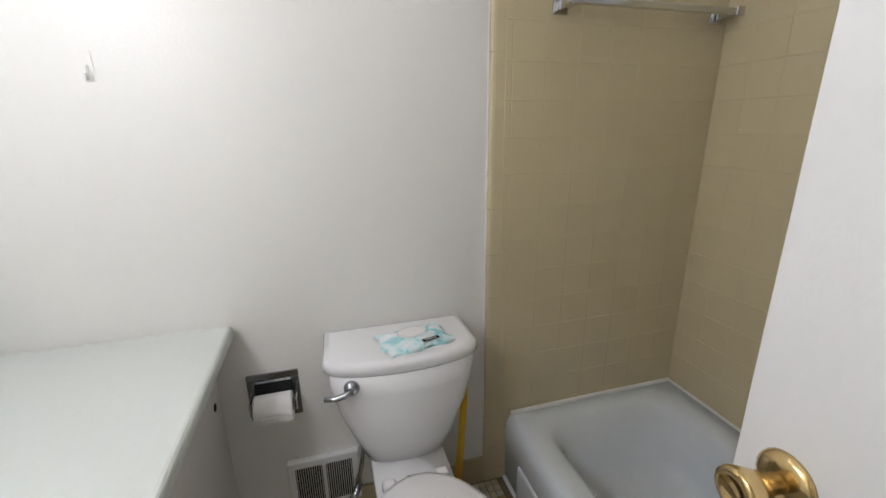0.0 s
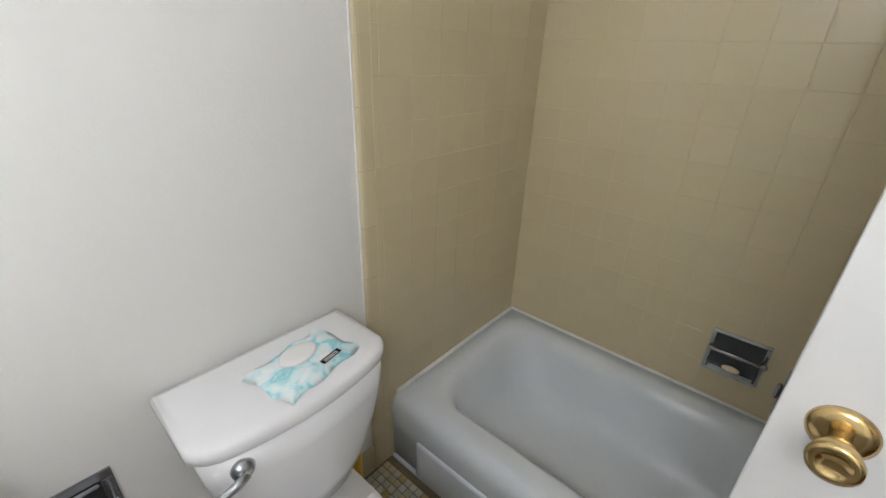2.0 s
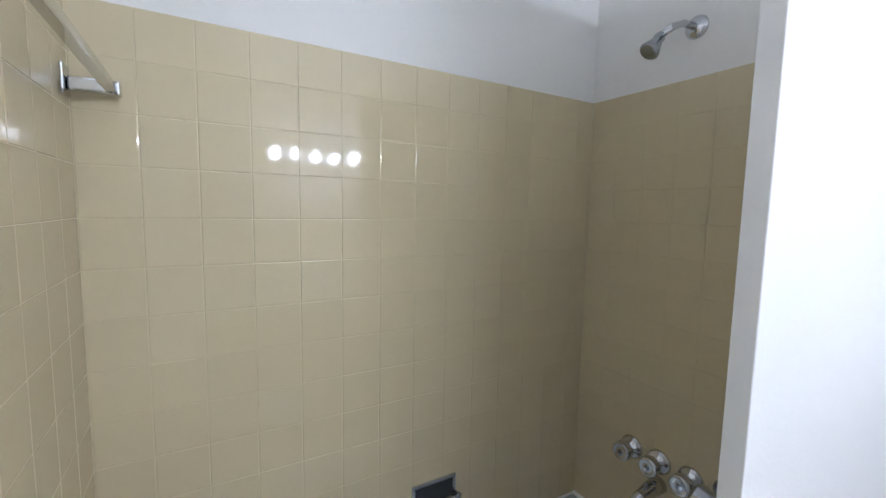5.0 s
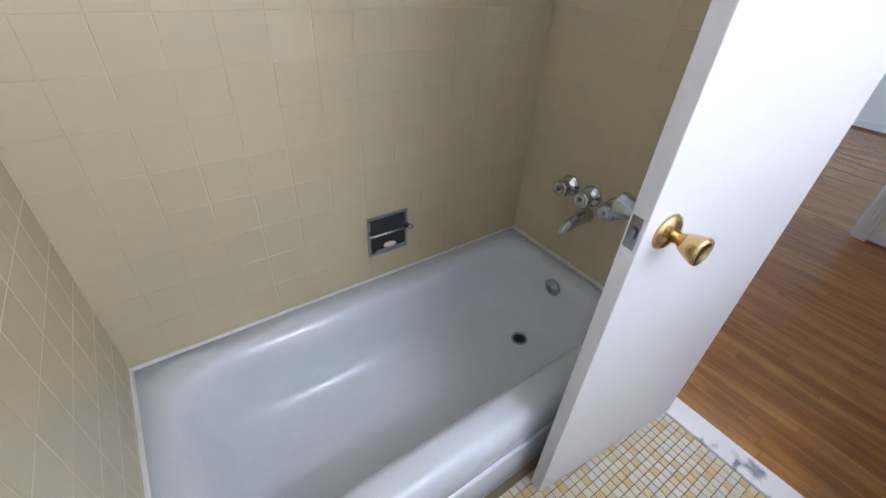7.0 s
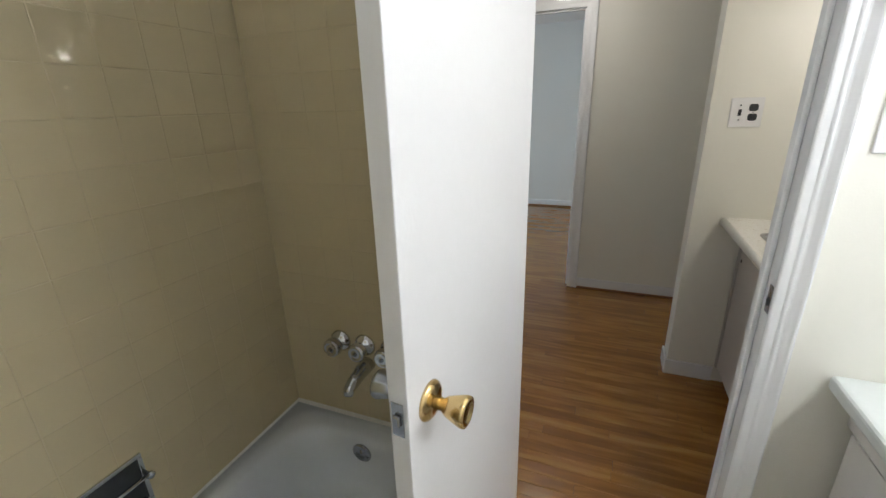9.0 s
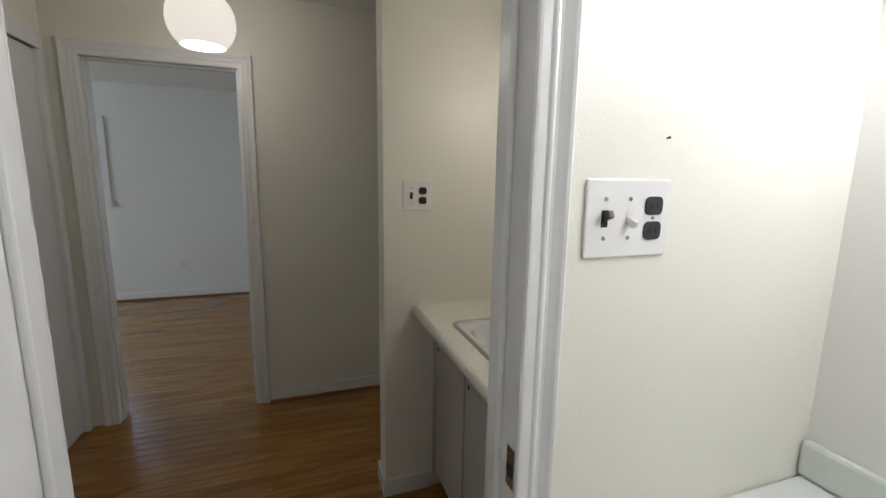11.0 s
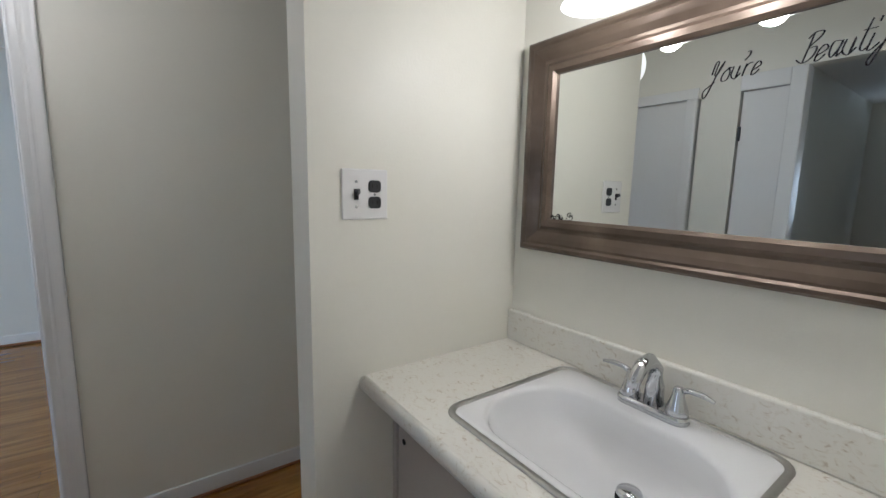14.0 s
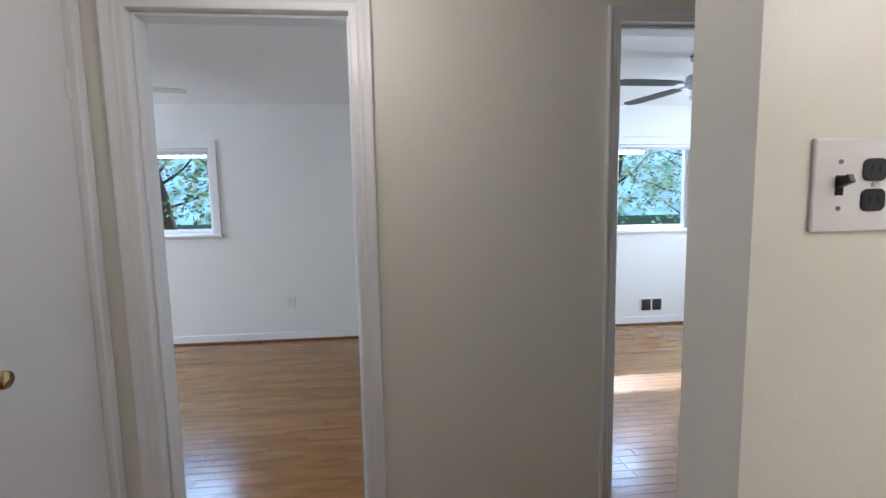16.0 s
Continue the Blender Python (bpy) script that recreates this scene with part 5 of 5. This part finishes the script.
def spans(a, b, size):
    """Cuts a run into whole tiles from b backwards, with a cut piece at a."""
    out, e = [], b
    while e - a > 0.012:
        s = max(a, e - size)
        if s - a < 0.012:
            s = a
        out.append((s, e))
        e = s
    return out


def tile_field(name, label, run0, run1, place, turn, skip=None):
    back = structure(name, box(*place), GROUT, label, category="tile wall")
    for z0, z1 in spans(RIM - 0.005 if "end" not in name else 0.0, TILE_TOP, TS):
        for a, b in spans(run0, run1, TS):
            c, z = (a + b) / 2, (z0 + z1) / 2
            if skip and skip(c, z):
                continue
            tile_at(back, turn(c, z), b - a, z1 - z0)
    return back


east = tile_field("tile_wall_east", "tan glazed square tile wall along the tub", 0.0125, 1.5075, (-0.0112, 0.0, 0.0, -0.0003, 1.5197, TILE_TOP - 0.001),
                  lambda c, z: Matrix(((0, 0, -1, -0.0032), (1, 0, 0, c), (0, 1, 0, z), (0, 0, 0, 1))) @ pose(0, 0, 0, 0, 0, 0),
                  lambda c, z: abs(c - 0.668) < 0.05 and abs(z - 0.477) < 0.05)
north = tile_field("tile_wall_north_end", "tan glazed square tile at the foot end of the tub", TILE_X + 0.046, -0.0125, (TILE_X + 0.044, N_BATH - 0.0112, 0.0, -0.0114, N_BATH - 0.0003, TILE_TOP - 0.001),
                   lambda c, z: Matrix(((1, 0, 0, c), (0, 0, -1, N_BATH - 0.0032), (0, 1, 0, z), (0, 0, 0, 1))))
south = tile_field("tile_wall_south_end", "tan glazed square tile at the tap end of the tub", -0.80, -0.0125, (-0.80, 0.0003, 0.0, -0.0114, 0.0112, TILE_TOP - 0.001),
                   lambda c, z: Matrix(((-1, 0, 0, c), (0, 0, 1, 0.0032), (0, 1, 0, z), (0, 0, 0, 1))))


def bullnose(parent, run):
    for z0, z1 in spans(0.0, TILE_TOP, 0.152):
        w, h = 0.045, z1 - z0 - GAP
        key = ("nose", round(h, 3))
        if key not in shared:
            prof = [(0.0, 0.0), (0.0, 0.004), (0.003, 0.009), (0.008, 0.0115), (0.016, 0.0125), (w - 0.001, 0.0125), (w, 0.0)]
            bm = loft([[(x, z, y) for x, y in prof] for z in (-h / 2, h / 2)])
            bmesh.ops.recalc_face_normals(bm, faces=bm.faces)
            me = bpy.data.meshes.new("bullnose_tile")
            bm.to_mesh(me)
            bm.free()
            me.materials.append(TILE)
            shared[key] = me
        ob = new("bullnose_tile", shared[key])
        ob.parent = parent
        ob.matrix_basis = run(z0 / 2 + z1 / 2)


bullnose(north, lambda z: Matrix(((1, 0, 0, TILE_X), (0, 0, -1, N_BATH - 0.0002), (0, 1, 0, z), (0, 0, 0, 1))))
structure("bullnose_bed", box(TILE_X + 0.0095, N_BATH - 0.0114, 0.0, TILE_X + 0.0438, N_BATH - 0.0003, TILE_TOP - 0.001), GROUT, "pale grout bed behind the rounded edge tiles", category="grout")
structure("caulk_line", box(TILE_X - 0.005, N_BATH - 0.004, 0.116, TILE_X - 0.0005, N_BATH - 0.0002, TILE_TOP, 0.001), CAULK, "white painted line beside the tile edge", category="caulk")

# ---- pieces: bathroom mosaic ----
MS = 0.0262
mosaic_me = tile_mesh("mosaic_tile", MS - 0.003, MS - 0.003, 0.004, MOSAIC, 0.0012)
bath_floor = bpy.data.objects["floor_bathroom"]
verts, faces = [], []
NX, NY = int((0.99) / MS), int((N_BATH - 0.05) / MS)
for i in range(NX):
    for j in range(NY):
        x, y = -1.755 + (i + 0.5) * MS, 0.038 + (j + 0.5) * MS
        if -1.395 < x < -0.93 and y < 0.48:
            ob = new("mosaic_tile", mosaic_me)
            ob.parent = bath_floor
            ob.matrix_basis = pose(x, y, -0.0032)
        else:
            h = (MS - 0.003) / 2
            n = len(verts)
            for zz, k in ((-0.003, h), (0.0004, h), (0.0008, h - 0.0012)):
                verts += [(x - k, y - k, zz), (x + k, y - k, zz), (x + k, y + k, zz), (x - k, y + k, zz)]
            for r in (0, 4):
                for k in range(4):
                    faces.append((n + r + k, n + r + (k + 1) % 4, n + r + 4 + (k + 1) % 4, n + r + 4 + k))
            faces.append((n + 8, n + 9, n + 10, n + 11))
me = bpy.data.meshes.new("mosaic_field")
me.from_pydata(verts, [], faces)
me.materials.append(MOSAICREST)
ob = new("mosaic_field", me)
ob.parent = bath_floor
tagged(ob, kind="stuff")

# ---- pieces: oak strips ----
hall_floor = bpy.data.objects["floor_hall"]
PW = 0.057
rng = random.Random(12)
planks = []
row, y = 0, -0.0605
while y - PW > FAR_S:
    x = -4.8 - rng.uniform(0, 1.0)
    while x < 4.4:
        l = rng.choice((0.45, 0.6, 0.8, 1.0, 1.25))
        a, b = max(x, -4.79), min(x + l, 4.39)
        if b - a > 0.02:
            planks.append((a, b, y - PW, y))
        x += l
    y -= PW
    row += 1


def near_plank(p):
    a, b, y0, y1 = p
    return (y0 > -2.2 and b > -1.7 and a < 0.0) or (y0 > -4.0 and b > -1.0 and a < 1.0)


plank_mesh = {}
verts, faces, count = [], [], 0
for a, b, y0, y1 in planks:
    l, hy = b - a - 0.0009, (PW - 0.0009) / 2
    if near_plank((a, b, y0, y1)) and count < 300:
        count += 1
        key = round(l, 3)
        if key not in plank_mesh:
            e = 0.0008
            bm = loft([[(-l / 2, -hy, -0.004), (l / 2, -hy, -0.004), (l / 2, hy, -0.004), (-l / 2, hy, -0.004)], [(-l / 2, -hy, -e), (l / 2, -hy, -e), (l / 2, hy, -e), (-l / 2, hy, -e)],
                       [(-l / 2 + e, -hy + e, 0), (l / 2 - e, -hy + e, 0), (l / 2 - e, hy - e, 0), (-l / 2 + e, hy - e, 0)]])
            bmesh.ops.recalc_face_normals(bm, faces=bm.faces)
            me = bpy.data.meshes.new("plank")
            bm.to_mesh(me)
            bm.free()
            me.materials.append(OAK)
            plank_mesh[key] = me
        ob = new("plank", plank_mesh[key])
        ob.parent = hall_floor
        ob.matrix_basis = pose((a + b) / 2, (y0 + y1) / 2, 0)
    else:
        n = len(verts)
        for zz, k in ((-0.004, 0), (-0.0008, 0), (0.0, 0.0008)):
            verts += [(a + k, y0 + k + 0.0005, zz), (b - 0.0009 - k, y0 + k + 0.0005, zz), (b - 0.0009 - k, y1 - k - 0.0005, zz), (a + k, y1 - k - 0.0005, zz)]
        for r in (0, 4):
            for k in range(4):
                faces.append((n + r + k, n + r + (k + 1) % 4, n + r + 4 + (k + 1) % 4, n + r + 4 + k))
        faces.append((n + 8, n + 9, n + 10, n + 11))
me = bpy.data.meshes.new("plank_field")
me.from_pydata(verts, [], faces)
me.materials.append(OAKREST)
ob = new("plank_field", me)
ob.parent = hall_floor
tagged(ob, kind="stuff")
